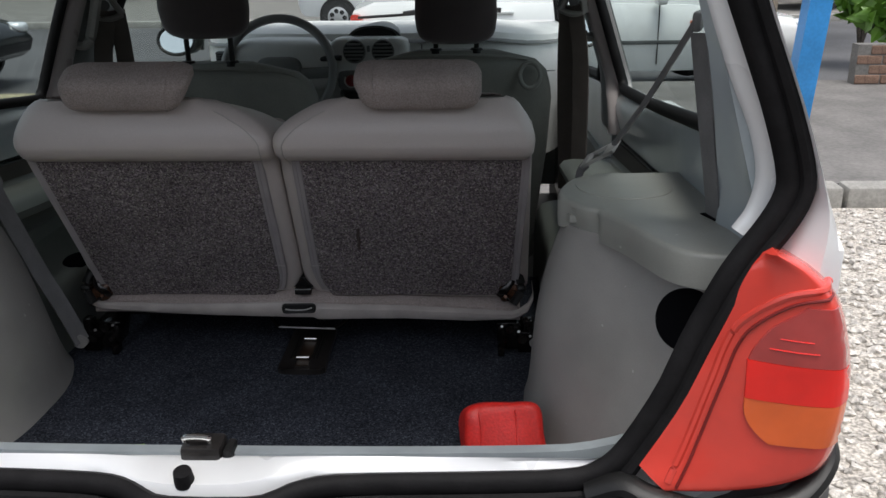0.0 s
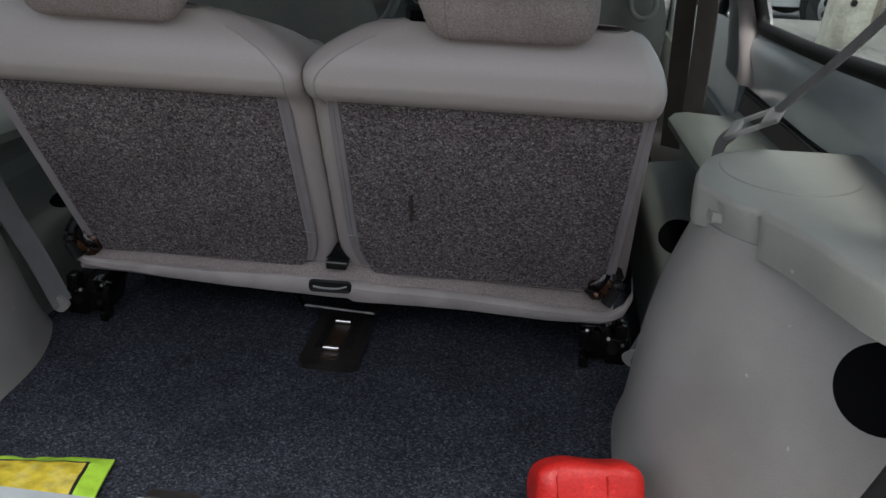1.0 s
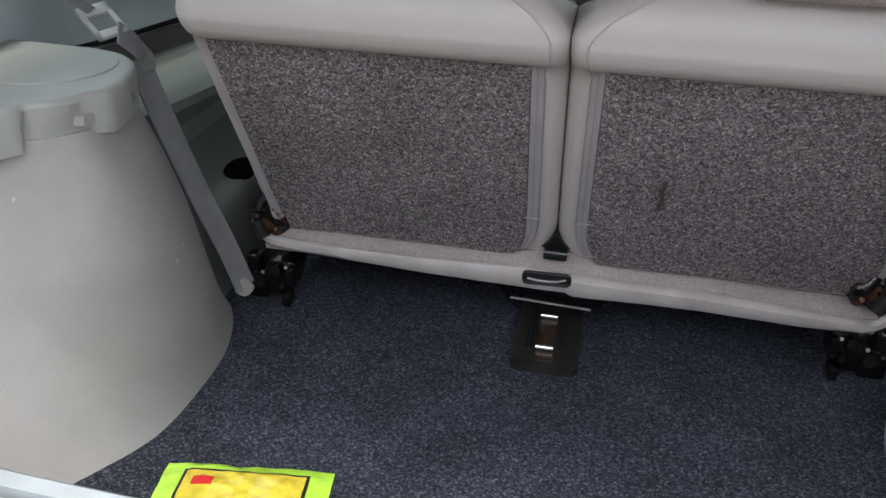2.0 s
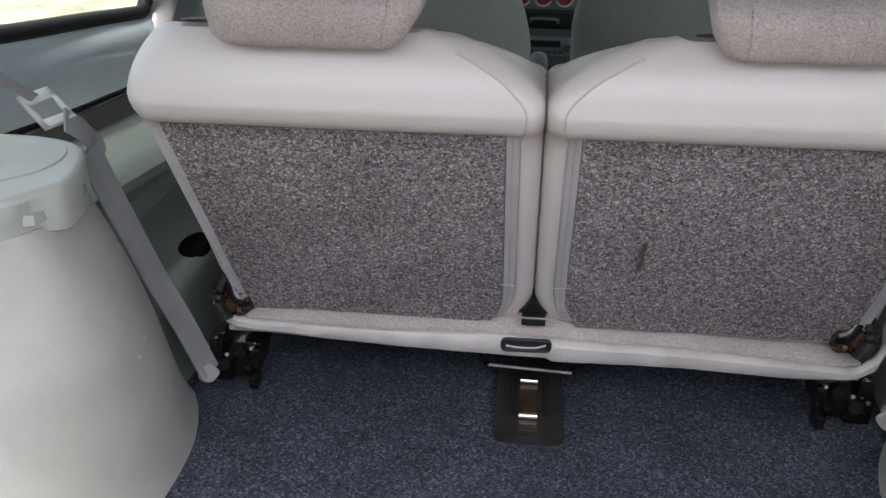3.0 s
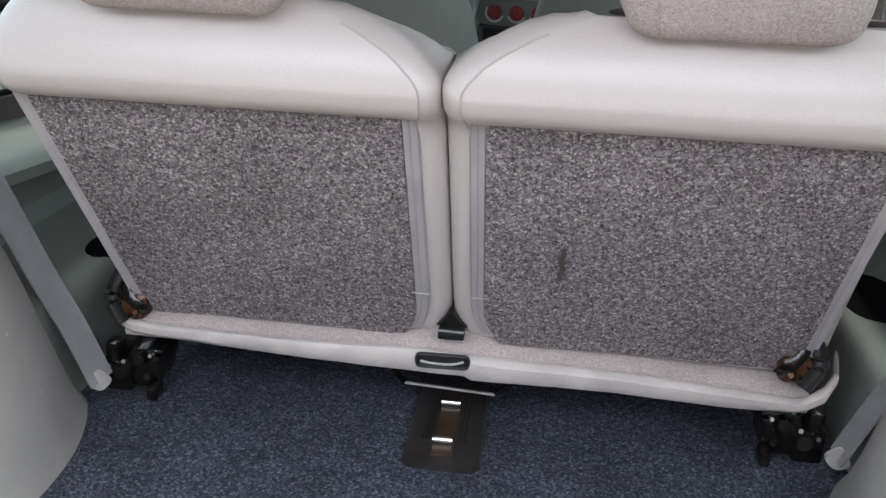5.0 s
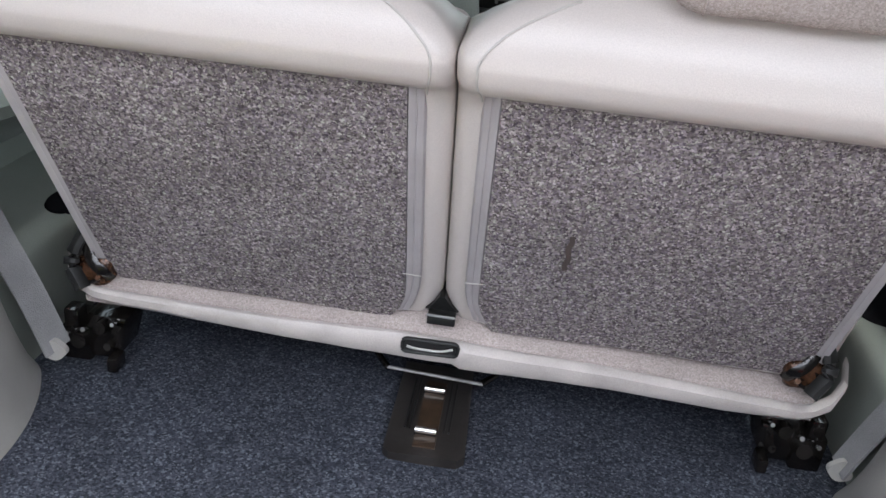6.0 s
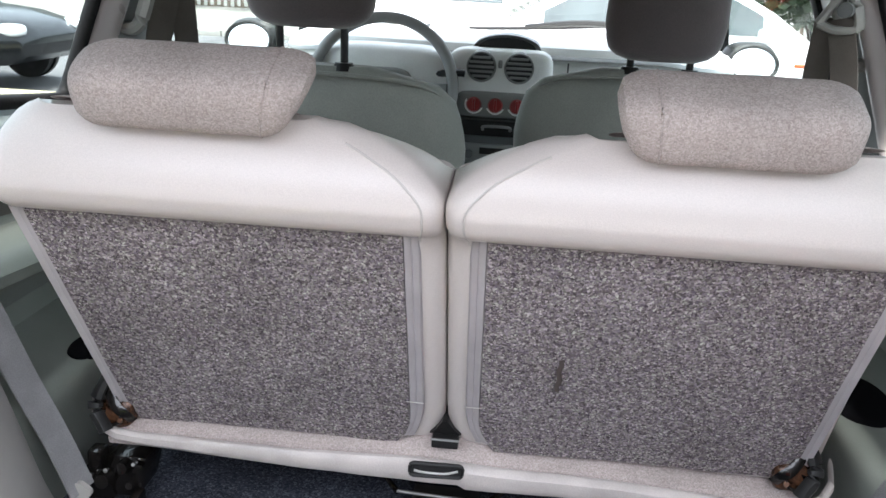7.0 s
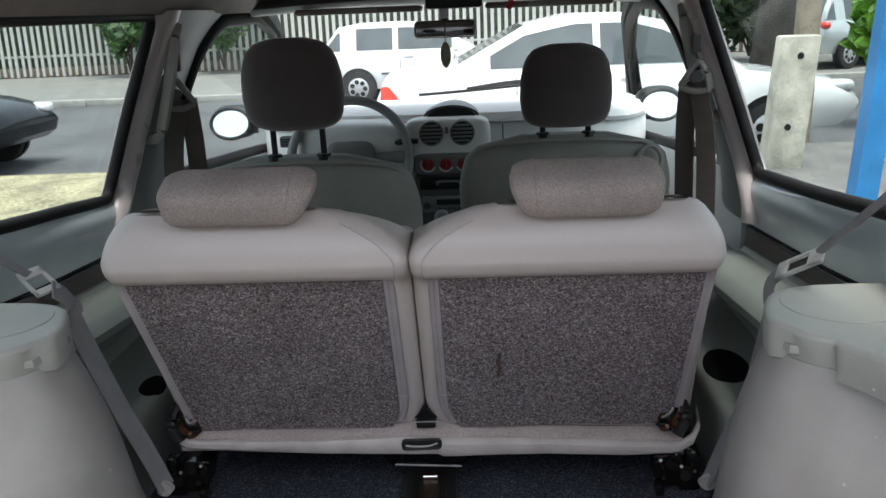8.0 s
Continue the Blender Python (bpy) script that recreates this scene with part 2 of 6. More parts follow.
BLUE = shader("blue_gloss_paint", (0.03, 0.22, 0.52), 0.35, scale=5, vary=0.12, bump=0.15, fine=60, fine_vary=0.06)
WHITE_CAR = shader("white_car_paint", (0.80, 0.81, 0.80), 0.2, scale=2, vary=0.03, coat=0.6)
SILVER_CAR = shader("silver_car_paint", (0.50, 0.53, 0.52), 0.25, metal=0.4, scale=2, vary=0.04, coat=0.6)
BLACK_CAR = shader("black_car_paint", (0.006, 0.007, 0.008), 0.2, scale=2, vary=0.1, spec=0.3)
CAR_GLASS = shader("dark_car_glass", (0.075, 0.09, 0.092), 0.06, scale=3, vary=0.2, spec=0.6)
TYRE = shader("tyre_rubber", (0.02, 0.02, 0.02), 0.8, scale=20, vary=0.2)
HUB = shader("silver_wheel_trim", (0.5, 0.5, 0.5), 0.35, metal=0.6, scale=20, vary=0.1)
HEADLIGHT = shader("clear_headlamp", (0.75, 0.77, 0.78), 0.1, metal=0.3, scale=20, vary=0.1, coat=0.6)
HIVIS = shader("lilac_ribbon", (0.62, 0.55, 0.62), 0.6, scale=30, vary=0.12)


# ---- mesh helpers ----
def link(name, bm, material, smooth=True):
    me = bpy.data.meshes.new(name)
    bmesh.ops.recalc_face_normals(bm, faces=bm.faces)
    bm.to_mesh(me)
    bm.free()
    if smooth:
        me.polygons.foreach_set("use_smooth", [True] * len(me.polygons))
        me.set_sharp_from_angle(angle=radians(38))
    me.materials.append(material)
    return new(name, me)


def part(name, bm, material, parent, label="", smooth=True):
    ob = link(name, bm, material, smooth)
    ob.parent = parent
    off = Vector((0, 0, 0))
    p = parent
    while p:
        off += p.location
        p = p.parent
    ob.matrix_basis = Matrix.Translation(-off)
    return tagged(ob, label)


def thing(name, at, label, category, group="", kind=""):
    ob = new(name)
    ob.empty_display_size = 0.05
    ob.location = at
    return tagged(ob, label, category, group, kind)


def solid(name, bm, material, label, category, kind="", group="", smooth=True):
    return tagged(link(name, bm, material, smooth), label, category, group, kind)


def box(bm, x0, x1, y0, y1, z0, z1, bevel=0.0, seg=2, m=None):
    r = bmesh.ops.create_cube(bm, size=1)
    vs = r["verts"]
    for v in vs:
        v.co = Vector((x0 + (v.co.x + 0.5) * (x1 - x0), y0 + (v.co.y + 0.5) * (y1 - y0), z0 + (v.co.z + 0.5) * (z1 - z0)))
    if bevel:
        es = list({e for v in vs for e in v.link_edges})
        r2 = bmesh.ops.bevel(bm, geom=es, offset=bevel, segments=seg, profile=0.5, affect="EDGES", clamp_overlap=True)
        vs = list({v for f in r2["faces"] for v in f.verts} | {v for v in vs if v.is_valid})
    if m is not None:
        seen = set()
        for v in vs:
            for f in v.link_faces:
                for w in f.verts:
                    seen.add(w)
        for w in seen:
            w.co = m @ w.co
    return bm


def loft(bm, rings, cap=True, closed=True):
    rows = [[bm.verts.new(p) for p in ring] for ring in rings]
    n = len(rows[0])
    for a, b in zip(rows, rows[1:]):
        for i in range(n if closed else n - 1):
            j = (i + 1) % n
            try:
                bm.faces.new((a[i], a[j], b[j], b[i]))
            except ValueError:
                pass
    if cap and closed:
        bm.faces.new(rows[0])
        bm.faces.new(rows[-1])
    return rows


def spline(pts, n):
    """n points on a smooth curve through pts."""
    p = [Vector(q) for q in pts]
    p = [p[0] * 2 - p[1]] + p + [p[-1] * 2 - p[-2]]
    out = []
    m = len(p) - 3
    for k in range(n):
        s = k / (n - 1) * m
        i = min(int(s), m - 1)
        t = s - i
        a, b, c, d = p[i:i + 4]
        out.append(0.5 * (2 * b + (c - a) * t + (2 * a - 5 * b + 4 * c - d) * t * t + (3 * b - a - 3 * c + d) * t ** 3))
    return out


def sweep(bm, pts, half_w, half_h=None, sides=8, normal=None, n=0, square=False):
    """A rod or strap along pts. With normal the section is flat: half_w across, half_h along the normal."""
    half_h = half_h or half_w
    pts = spline(pts, n) if n else [Vector(p) for p in pts]
    rings = []
    up = Vector(normal) if normal else None
    for i, p in enumerate(pts):
        t = (pts[min(i + 1, len(pts) - 1)] - pts[max(i - 1, 0)]).normalized()
        ref = up if up is not None else (Vector((0, 0, 1)) if abs(t.z) < 0.9 else Vector((0, 1, 0)))
        side = t.cross(ref).normalized()
        nn = side.cross(t).normalized()
        if square:
            sec = [(-1, -1), (1, -1), (1, 1), (-1, 1)]
        else:
            sec = [(math.cos(2 * math.pi * k / sides), math.sin(2 * math.pi * k / sides)) for k in range(sides)]
        rings.append([p + side * (a * half_w) + nn * (b * half_h) for a, b in sec])
    loft(bm, rings)
    return bm


def pillow(bm, c, h, e1=0.45, e2=0.45, m=None, nu=28, nv=16):
    """A rounded block (superellipsoid) with half sizes h."""
    def pw(v, e):
        return math.copysign(abs(v) ** e, v)
    rings = []
    for j in range(1, nv):
        a = -math.pi / 2 + math.pi * j / nv
        ring = []
        for i in range(nu):
            b = 2 * math.pi * i / nu
            p = Vector((h[0] * pw(math.cos(a), e1) * pw(math.cos(b), e2), h[1] * pw(math.cos(a), e1) * pw(math.sin(b), e2), h[2] * pw(math.sin(a), e1)))
            p = (m @ p) if m is not None else p
            ring.append(p + Vector(c))
        rings.append(ring)
    loft(bm, rings)
    return bm


def prism(bm, outline, f0, f1):
    """A closed plate: the outline's points mapped by f0 to one face and f1 to the other."""
    a = [bm.verts.new(f0(*p)) for p in outline]
    b = [bm.verts.new(f1(*p)) for p in outline]
    bm.faces.new(a)
    bm.faces.new(b)
    for i in range(len(a)):
        j = (i + 1) % len(a)
        bm.faces.new((a[i], a[j], b[j], b[i]))
    return bm


def disc(bm, c, axis, r, depth, seg=24, r2=None):
    """A drum along axis (a unit vector) from c."""
    ax = Vector(axis).normalized()
    u = ax.orthogonal().normalized()
    v = ax.cross(u)
    c = Vector(c)
    rr = [r, r if r2 is None else r2]
    rings = [[c + ax * (depth * k) + (u * math.cos(2 * math.pi * i / seg) + v * math.sin(2 * math.pi * i / seg)) * rr[k] for i in range(seg)] for k in (0, 1)]
    loft(bm, rings)
    return bm


def torus(bm, c, m, ra, rb, R, r, seg=40, sides=10):
    """A ring of half sizes ra, rb times R in the plane of matrix m."""
    rings = []
    for i in range(seg + 1):
        a = 2 * math.pi * i / seg
        d = Vector((math.cos(a), math.sin(a), 0))
        p = Vector((ra * math.cos(a), rb * math.sin(a), 0)) * R
        rings.append([Vector(c) + m @ (p + d * (r * math.cos(2 * math.pi * k / sides)) + Vector((0, 0, r * math.sin(2 * math.pi * k / sides)))) for k in range(sides)])
    loft(bm, rings, cap=False)
    bmesh.ops.remove_doubles(bm, verts=bm.verts, dist=1e-5)
    return bm


# ---- car shell ----
FLOOR = 0.55


def wall_x(z):
    """Half width of the cabin's inner side at a height."""
    return 0.72 - max(0.0, z - 1.02) * 0.31


car = thing("hatchback_car", (0, 1.2, 0), "silver small hatchback with its tailgate open, parked on the pavement edge", "car")


def side_plate(name, outline, side, inner, thick, material, label="", parent=None):
    bm = bmesh.new()
    prism(bm, outline, lambda y, z: Vector((side * (wall_x(z) + inner), y, z)), lambda y, z: Vector((side * (wall_x(z) + inner + thick), y, z)))
    return part(name, bm, material, parent or car, label)


def sill_z(y):
    """Height of the window sill along the car."""
    return float(np.interp(y, [0.10, 0.30, 0.40, 0.60, 0.87, 1.06, 1.20, 1.36, 1.45, 2.7], [1.155, 1.118, 1.104, 1.078, 1.046, 1.026, 1.010, 1.000, 0.996, 0.985]))


def low_z(y):
    """Foot of the painted flank below the window."""
    return float(np.interp(y, [0.25, 0.48, 0.69, 0.93, 1.42], [0.985, 0.960, 0.940, 0.915, 0.88]))


def rounded(outline, r, n=6):
    """An outline with its corners rounded."""
    out = []
    m = len(outline)
    for i in range(m):
        p, a, b = Vector(outline[i]), Vector(outline[i - 1]), Vector(outline[(i + 1) % m])
        ra = min(r, (a - p).length * 0.45)
        rb = min(r, (b - p).length * 0.45)
        p0, p1 = p + (a - p).normalized() * ra, p + (b - p).normalized() * rb
        for k in range(n + 1):
            t = k / n
            out.append(p0 * (1 - t) ** 2 + p * 2 * t * (1 - t) + p1 * t * t)
    return [(v.x, v.y) for v in out]


PILLAR_EDGE = [(0.93, 1.26), (0.98, 1.305), (1.01, 1.337), (1.04, 1.35), (1.11, 1.36), (1.21, 1.378), (1.31, 1.41), (1.42, 1.45)]
DOOR_EDGE = [(0.90, 1.66), (1.0, 1.685), (1.12, 1.70), (1.22, 1.735), (1.31, 1.79), (1.36, 1.87), (1.42, 2.02)]
for side in (-1, 1):
    fore = 0.045 * side  # the pillar on the passenger's side stands a little farther forward
    # painted flank under the windows, then the outer skin
    side_plate("side_wall", [(0.24, 0.30), (2.95, 0.30), (2.95, 0.84), (1.75, 0.93), (1.42, 0.97), (0.24, 1.0)], side, 0.03, 0.05, PAINT, "silver-blue painted inner flank")
    side_plate("outer_skin", [(0.24, 0.28), (3.2, 0.28), (3.2, 0.83), (2.1, 0.91), (1.42, 0.965), (1.31, 0.985), (0.60, 1.03), (0.34, 1.03), (0.24, 0.98)], side, 0.083, 0.02, BODY, "silver painted outer panel")
    # rounded painted flank below the quarter window
    bm = bmesh.new()
    rings = []
    for y in np.linspace(0.33, 1.42, 30):
        zs = sill_z(y)
        k = min(1.0, max(0.0, (y - 0.45) / 0.2))
        zl = low_z(y)
        rings.append([Vector((side * (wall_x(zs + dz) + dx * (k if dx < 0 else 1)), y, zs + dz)) for dx, dz in ((0.025, 0.004), (0.004, 0.002), (-0.008, -0.005), (-0.018, -0.018), (-0.023, -0.035), (-0.023, -0.052), (-0.018, -0.075), (-0.012, zl - zs + 0.016), (-0.006, zl - zs), (0.05, zl - zs))])
    loft(bm, rings)
    ledge = part("window_ledge", bm, PAINT, car, "blue-grey painted ledge below the window")
    for dz, mt in ((-0.003, RUBBER), (-0.013, TRIM_GREEN)):
        bm = bmesh.new()
        sweep(bm, [(side * (wall_x(low_z(y)) - 0.003), y, low_z(y) + dz) for y in np.linspace(0.34, 1.42, 16)], 0.0028, sides=6)
        part("ledge_bead", bm, mt, ledge)
    # centre pillar: painted band and dark cover
    bm = bmesh.new()
    bm2 = bmesh.new()
    r1, r2 = [], []
    for z in np.linspace(0.90, 1.402, 28):
        ya = float(np.interp(z, [a for a, _ in PILLAR_EDGE], [b for _, b in PILLAR_EDGE]))
        yb = float(np.interp(z, [a for a, _ in DOOR_EDGE], [b for _, b in DOOR_EDGE]))
        x = wall_x(z)
        r1.append([Vector((side * (x + dx), ya + fore + dy, z)) for dy, dx in ((0, 0.02), (0.0, -0.008), (0.005, -0.022), (0.015, -0.034), (0.030, -0.040), (0.046, -0.038), (0.054, -0.024), (0.054, 0.02))])
        w = yb - ya - 0.052
        r2.append([Vector((side * (x + dx), ya + fore + 0.052 + w * f, z)) for f, dx in ((0, 0.03), (0.0, -0.028), (0.08, -0.034), (0.25, -0.038), (0.42, -0.034), (0.65, -0.018), (0.88, -0.006), (1.0, 0.0), (1.0, 0.03))])
    loft(bm, r1)
    loft(bm2, r2)
    part("pillar_band", bm, PINK_SILVER, car, "silver painted pillar edge")
    part("pillar_cover", bm2, PILLAR, car, "dark grey-blue pillar cover")
    # rear quarter: painted panel with a pale flange at the hatch opening
    bm = bmesh.new()
    rings = []
    for z in np.linspace(0.93, 1.43, 16):
        yq = float(np.interp(z, [0.93, 1.05, 1.11, 1.15, 1.19, 1.23, 1.30, 1.43], [0.40, 0.37, 0.332, 0.302, 0.280, 0.260, 0.250, 0.240]))
        yh = float(np.interp(z, [0.93, 1.06, 1.11, 1.19, 1.30, 1.43], [0.215, 0.213, 0.212, 0.21, 0.208, 0.205]))
        x = wall_x(z)
        rings.append([Vector((side * (x + dx), yh + (yq - yh) * f, z)) for f, dx in ((0, 0.05), (0, -0.016), (0.12, -0.010), (0.3, -0.004), (0.55, -0.004), (0.8, -0.012), (0.93, -0.020), (1.0, -0.021), (1.0, 0.05))])
    loft(bm, rings)
    part("quarter_panel", bm, PAINT, car, "blue-grey painted rear quarter panel")
    bm = bmesh.new()
    sweep(bm, [(side * x, y, z) for x, y, z in ((0.680, 0.200, 1.015), (0.697, 0.200, 1.045), (0.704, 0.200, 1.09), (0.691, 0.200, 1.146), (0.661, 0.198, 1.212), (0.628, 0.196, 1.294), (0.582, 0.194, 1.42))], 0.017, 0.008, n=40, sides=12, normal=(side * 0.6, 1, 0))
    part("hatch_flange", bm, BODY, car, "pale painted hatch flange")
    side_plate("a_pillar", [(2.925, 0.87), (3.06, 0.87), (3.02, 1.04), (2.92, 1.17), (2.72, 1.32), (2.47, 1.41), (2.30, 1.41), (2.64, 1.325), (2.86, 1.215)], side, -0.01, 0.05, RUBBER, "dark windscreen pillar")
    bm = bmesh.new()
    rings = []
    for y in np.linspace(0.17, 2.32, 20):
        rings.append([Vector((side * x, y, z)) for x, z in ((0.625, 1.39), (0.59, 1.395), (0.572, 1.415), (0.555, 1.44), (0.60, 1.49), (0.66, 1.45))])
    loft(bm, rings)
    part("roof_rail", bm, ROOF_LINING, car, "brown-grey roof rail trim")
    side_plate("door_top", [(1.42, 0.80), (2.95, 0.76), (2.95, 0.865), (2.1, 0.935), (1.70, 0.972), (1.42, 0.985)], side, -0.016, 0.05, PAINT, "painted door top")
    side_plate("door_card", [(1.42, 0.35), (2.95, 0.35), (2.95, 0.758), (1.42, 0.798)], side, -0.03, 0.05, TRIM_GREEN, "grey-green door card")
    # glass and gaskets
    for nm, out, rad in (("quarter_window", [(0.330, 1.118), (0.44, 1.100), (0.60, 1.081), (0.87, 1.049), (1.06, 1.029), (1.325 + fore, 1.004), (1.355 + fore, 1.18), (1.41 + fore, 1.392), (0.245, 1.392), (0.262, 1.24)], 0.035), ("door_window", [(1.70 + fore, 0.982), (2.10, 0.948), (2.91, 0.882), (2.83, 1.205), (2.60, 1.31), (2.27, 1.378), (1.93 + fore, 1.372), (1.80 + fore, 1.31), (1.745 + fore, 1.22), (1.715 + fore, 1.12)], 0.06)):
        out = rounded(out, rad)
        bm = bmesh.new()
        prism(bm, out, lambda y, z: Vector((side * (wall_x(z) + 0.004), y, z)), lambda y, z: Vector((side * (wall_x(z) + 0.008), y, z)))
        pane = part(nm, bm, GLASS, car, "clear side window glass")
        pane.visible_shadow = False
        bm = bmesh.new()
        loop = [Vector((side * (wall_x(z) - 0.003), y, z)) for y, z in out]
        loop += [loop[0], loop[1]]
        sweep(bm, loop, *((0.0125, 0.0125) if nm == "quarter_window" else (0.019, 0.012)), sides=10, normal=(side, 0, 0.3 * side))
        part("gasket", bm, RUBBER, pane, "black rubber window gasket")

# roof, lining, windscreen
bm = bmesh.new()
rings = []
for y in (0.15, 0.5, 1.0, 1.5, 2.0, 2.28):
    zc = 1.475 + 0.035 * math.sin((y + 0.2) / 2.6 * math.pi)
    rings.append([Vector((x, y, zc - 0.05 * (abs(x) / 0.62) ** 2.5)) for x in np.linspace(-0.64, 0.64, 13)] + [Vector((x, y, zc + 0.035 - 0.05 * (abs(x) / 0.62) ** 2.5)) for x in np.linspace(0.64, -0.64, 13)])
loft(bm, rings)
part("roof", bm, ROOF_LINING, car, "grey-brown roof lining")
bm = bmesh.new()
sweep(bm, [(-0.60, 2.20, 1.40), (-0.3, 2.24, 1.415), (0.3, 2.24, 1.415), (0.60, 2.20, 1.40)], 0.05, 0.02, normal=(0, 0, 1), n=13)
part("windscreen_header", bm, PILLAR, car, "dark windscreen header trim")
bm = bmesh.new()
box(bm, -0.60, 0.60, 2.23, 2.31, 1.404, 1.53, 0.01)
part("header_panel", bm, ROOF_LINING, car)
bm = bmesh.new()
ws = [[Vector((x, 2.30 + 0.66 * k - 0.03 * (x / 0.7) ** 2, 1.42 - 0.38 * k)) for x in np.linspace(-0.66 - 0.06 * k, 0.66 + 0.06 * k, 11)] for k in (0, 0.5, 1)]
rows = loft(bm, ws, closed=False, cap=False)
pane = part("windscreen", bm, GLASS, car, "clear windscreen glass")
pane.visible_shadow = False
bm = bmesh.new()
sweep(bm, [(-0.14, 2.88, 1.06), (0.1, 2.86, 1.075), (0.42, 2.84, 1.10)], 0.006, n=9)
sweep(bm, [(0.05, 2.87, 1.075), (0.25, 2.83, 1.10), (0.45, 2.80, 1.09)], 0.010, n=9)
part("wiper", bm, BLACK, car, "black windscreen wiper")
# floor pan, bonnet, bulkhead that close the car
bm = bmesh.new()
box(bm, -0.75, 0.75, 0.2, 2.9, 0.25, 0.30, 0.01)
part("floor_pan", bm, BLACK, car)
bm = bmesh.new()
loft(bm, [[Vector((x, y, z - 0.06 * (x / 0.75) ** 2)) for x in np.linspace(-0.75, 0.75, 9)] + [Vector((x, y, 0.35)) for x in (0.75, -0.75)] for y, z in ((2.86, 1.05), (3.1, 0.98), (3.35, 0.85), (3.45, 0.62))])
part("bonnet", bm, BODY, car, "silver bonnet")
for sx in (-1, 1):
    for wy in (0.62, 2.95):
        bm = bmesh.new()
        disc(bm, (sx * 0.70, wy, 0.28), (sx, 0, 0), 0.28, 0.15, 28)
        w = part("wheel", bm, TYRE, car, "black tyre")
        bm = bmesh.new()
        disc(bm, (sx * 0.851, wy, 0.28), (sx, 0, 0), 0.17, 0.01, 24, 0.15)
        part("rim", bm, HUB, w)

# load floor, sill, hatch aperture
bm = bmesh.new()
nx, ny = 40, 30
grid = [[bm.verts.new((-0.62 + 1.24 * i / nx, 0.23 + 1.01 * j / ny, FLOOR + 0.004 * noise.noise(Vector((i * 0.35, j * 0.35, 1))))) for i in range(nx + 1)] for j in range(ny + 1)]
for j in range(ny):
    for i in range(nx):
        bm.faces.new((grid[j][i], grid[j][i + 1], grid[j + 1][i + 1], grid[j + 1][i]))
r = bmesh.ops.extrude_face_region(bm, geom=bm.faces[:])
for v in r["geom"]:
    if isinstance(v, bmesh.types.BMVert):
        v.co.z -= 0.02
solid("load_floor_carpet", bm, CARPET, "dark blue-grey felt carpet covering the luggage floor", "carpet", kind="structure")
bm = bmesh.new()
prof = [(0.242, 0.545), (0.234, 0.66), (0.226, 0.690), (0.217, 0.6985), (0.200, 0.6975), (0.198, 0.54)]
loft(bm, [[Vector((x, y + 0.012 * (abs(x) / 0.5) ** 3, z + (1.5 * max(0.0, abs(x) - 0.46) ** 2 if z > 0.6 else 0.0))) for y, z in prof] for x in np.linspace(-0.64, 0.64, 41)])
part("sill_lining", bm, shader("sill_lining_plastic", (0.27, 0.30, 0.31), 0.45, scale=10, vary=0.15, bump=0.1, fine=300), car, "blue-grey inner sill lining")
bm = bmesh.new()
rings = []
for x in np.linspace(-0.64, 0.64, 41):
    dip = 0.040 * math.exp(-((x + 0.02) / 0.115) ** 4)
    front = 0.172 + 0.012 * (abs(x) / 0.4) ** 2 - dip
    rings.append([Vector((x, y, z)) for y, z in ((0.199, 0.45), (0.199, 0.6935), (0.192 - 0.2 * dip, 0.699), (front + 0.008, 0.693 - 0.15 * dip), (front, 0.684 - 0.3 * dip), (front, 0.45))])
loft(bm, rings)
part("painted_sill", bm, BODY, car, "bright silver painted loading sill")
bm = bmesh.new()
disc(bm, (-0.036, 0.148, 0.684), (0, -0.25, 1), 0.014, 0.022, 20, 0.012)
stop = part("rubber_buffer", bm, RUBBER, car, "round black rubber buffer")
bm = bmesh.new()
box(bm, -0.052, 0.004, 0.180, 0.224, 0.686, 0.716, 0.006)
lock = part("striker_block", bm, SMOKE, car, "dark grey tailgate striker block")
bm = bmesh.new()
sweep(bm, [(-0.044, 0.196, 0.713), (-0.044, 0.188, 0.729), (-0.014, 0.188, 0.729), (-0.014, 0.196, 0.713)], 0.004, n=13)
part("striker_loop", bm, CHROME, lock, "bright metal striker loop")
bm = bmesh.new()
box(bm, 0.0045, 0.018, 0.185, 0.222, 0.684, 0.709, 0.005)
part("striker_side", bm, BLACK, lock)

# rubber seal round the hatch opening
seal_half = [(0.0, 0.118, 0.664), (0.07, 0.122, 0.665), (0.12, 0.148, 0.672), (0.18, 0.157, 0.676), (0.35, 0.162, 0.678), (0.47, 0.166, 0.681), (0.515, 0.168, 0.693), (0.55, 0.17, 0.726), (0.594, 0.17, 0.808), (0.623, 0.17, 0.888), (0.656, 0.17, 0.964), (0.677, 0.17, 1.001), (0.700, 0.17, 1.036), (0.716, 0.17, 1.071), (0.717, 0.17, 1.105), (0.696, 0.17, 1.171), (0.670, 0.17, 1.235), (0.644, 0.17, 1.296), (0.600, 0.165, 1.395), (0.54, 0.16, 1.455), (0.30, 0.16, 1.475), (0.0, 0.16, 1.48)]
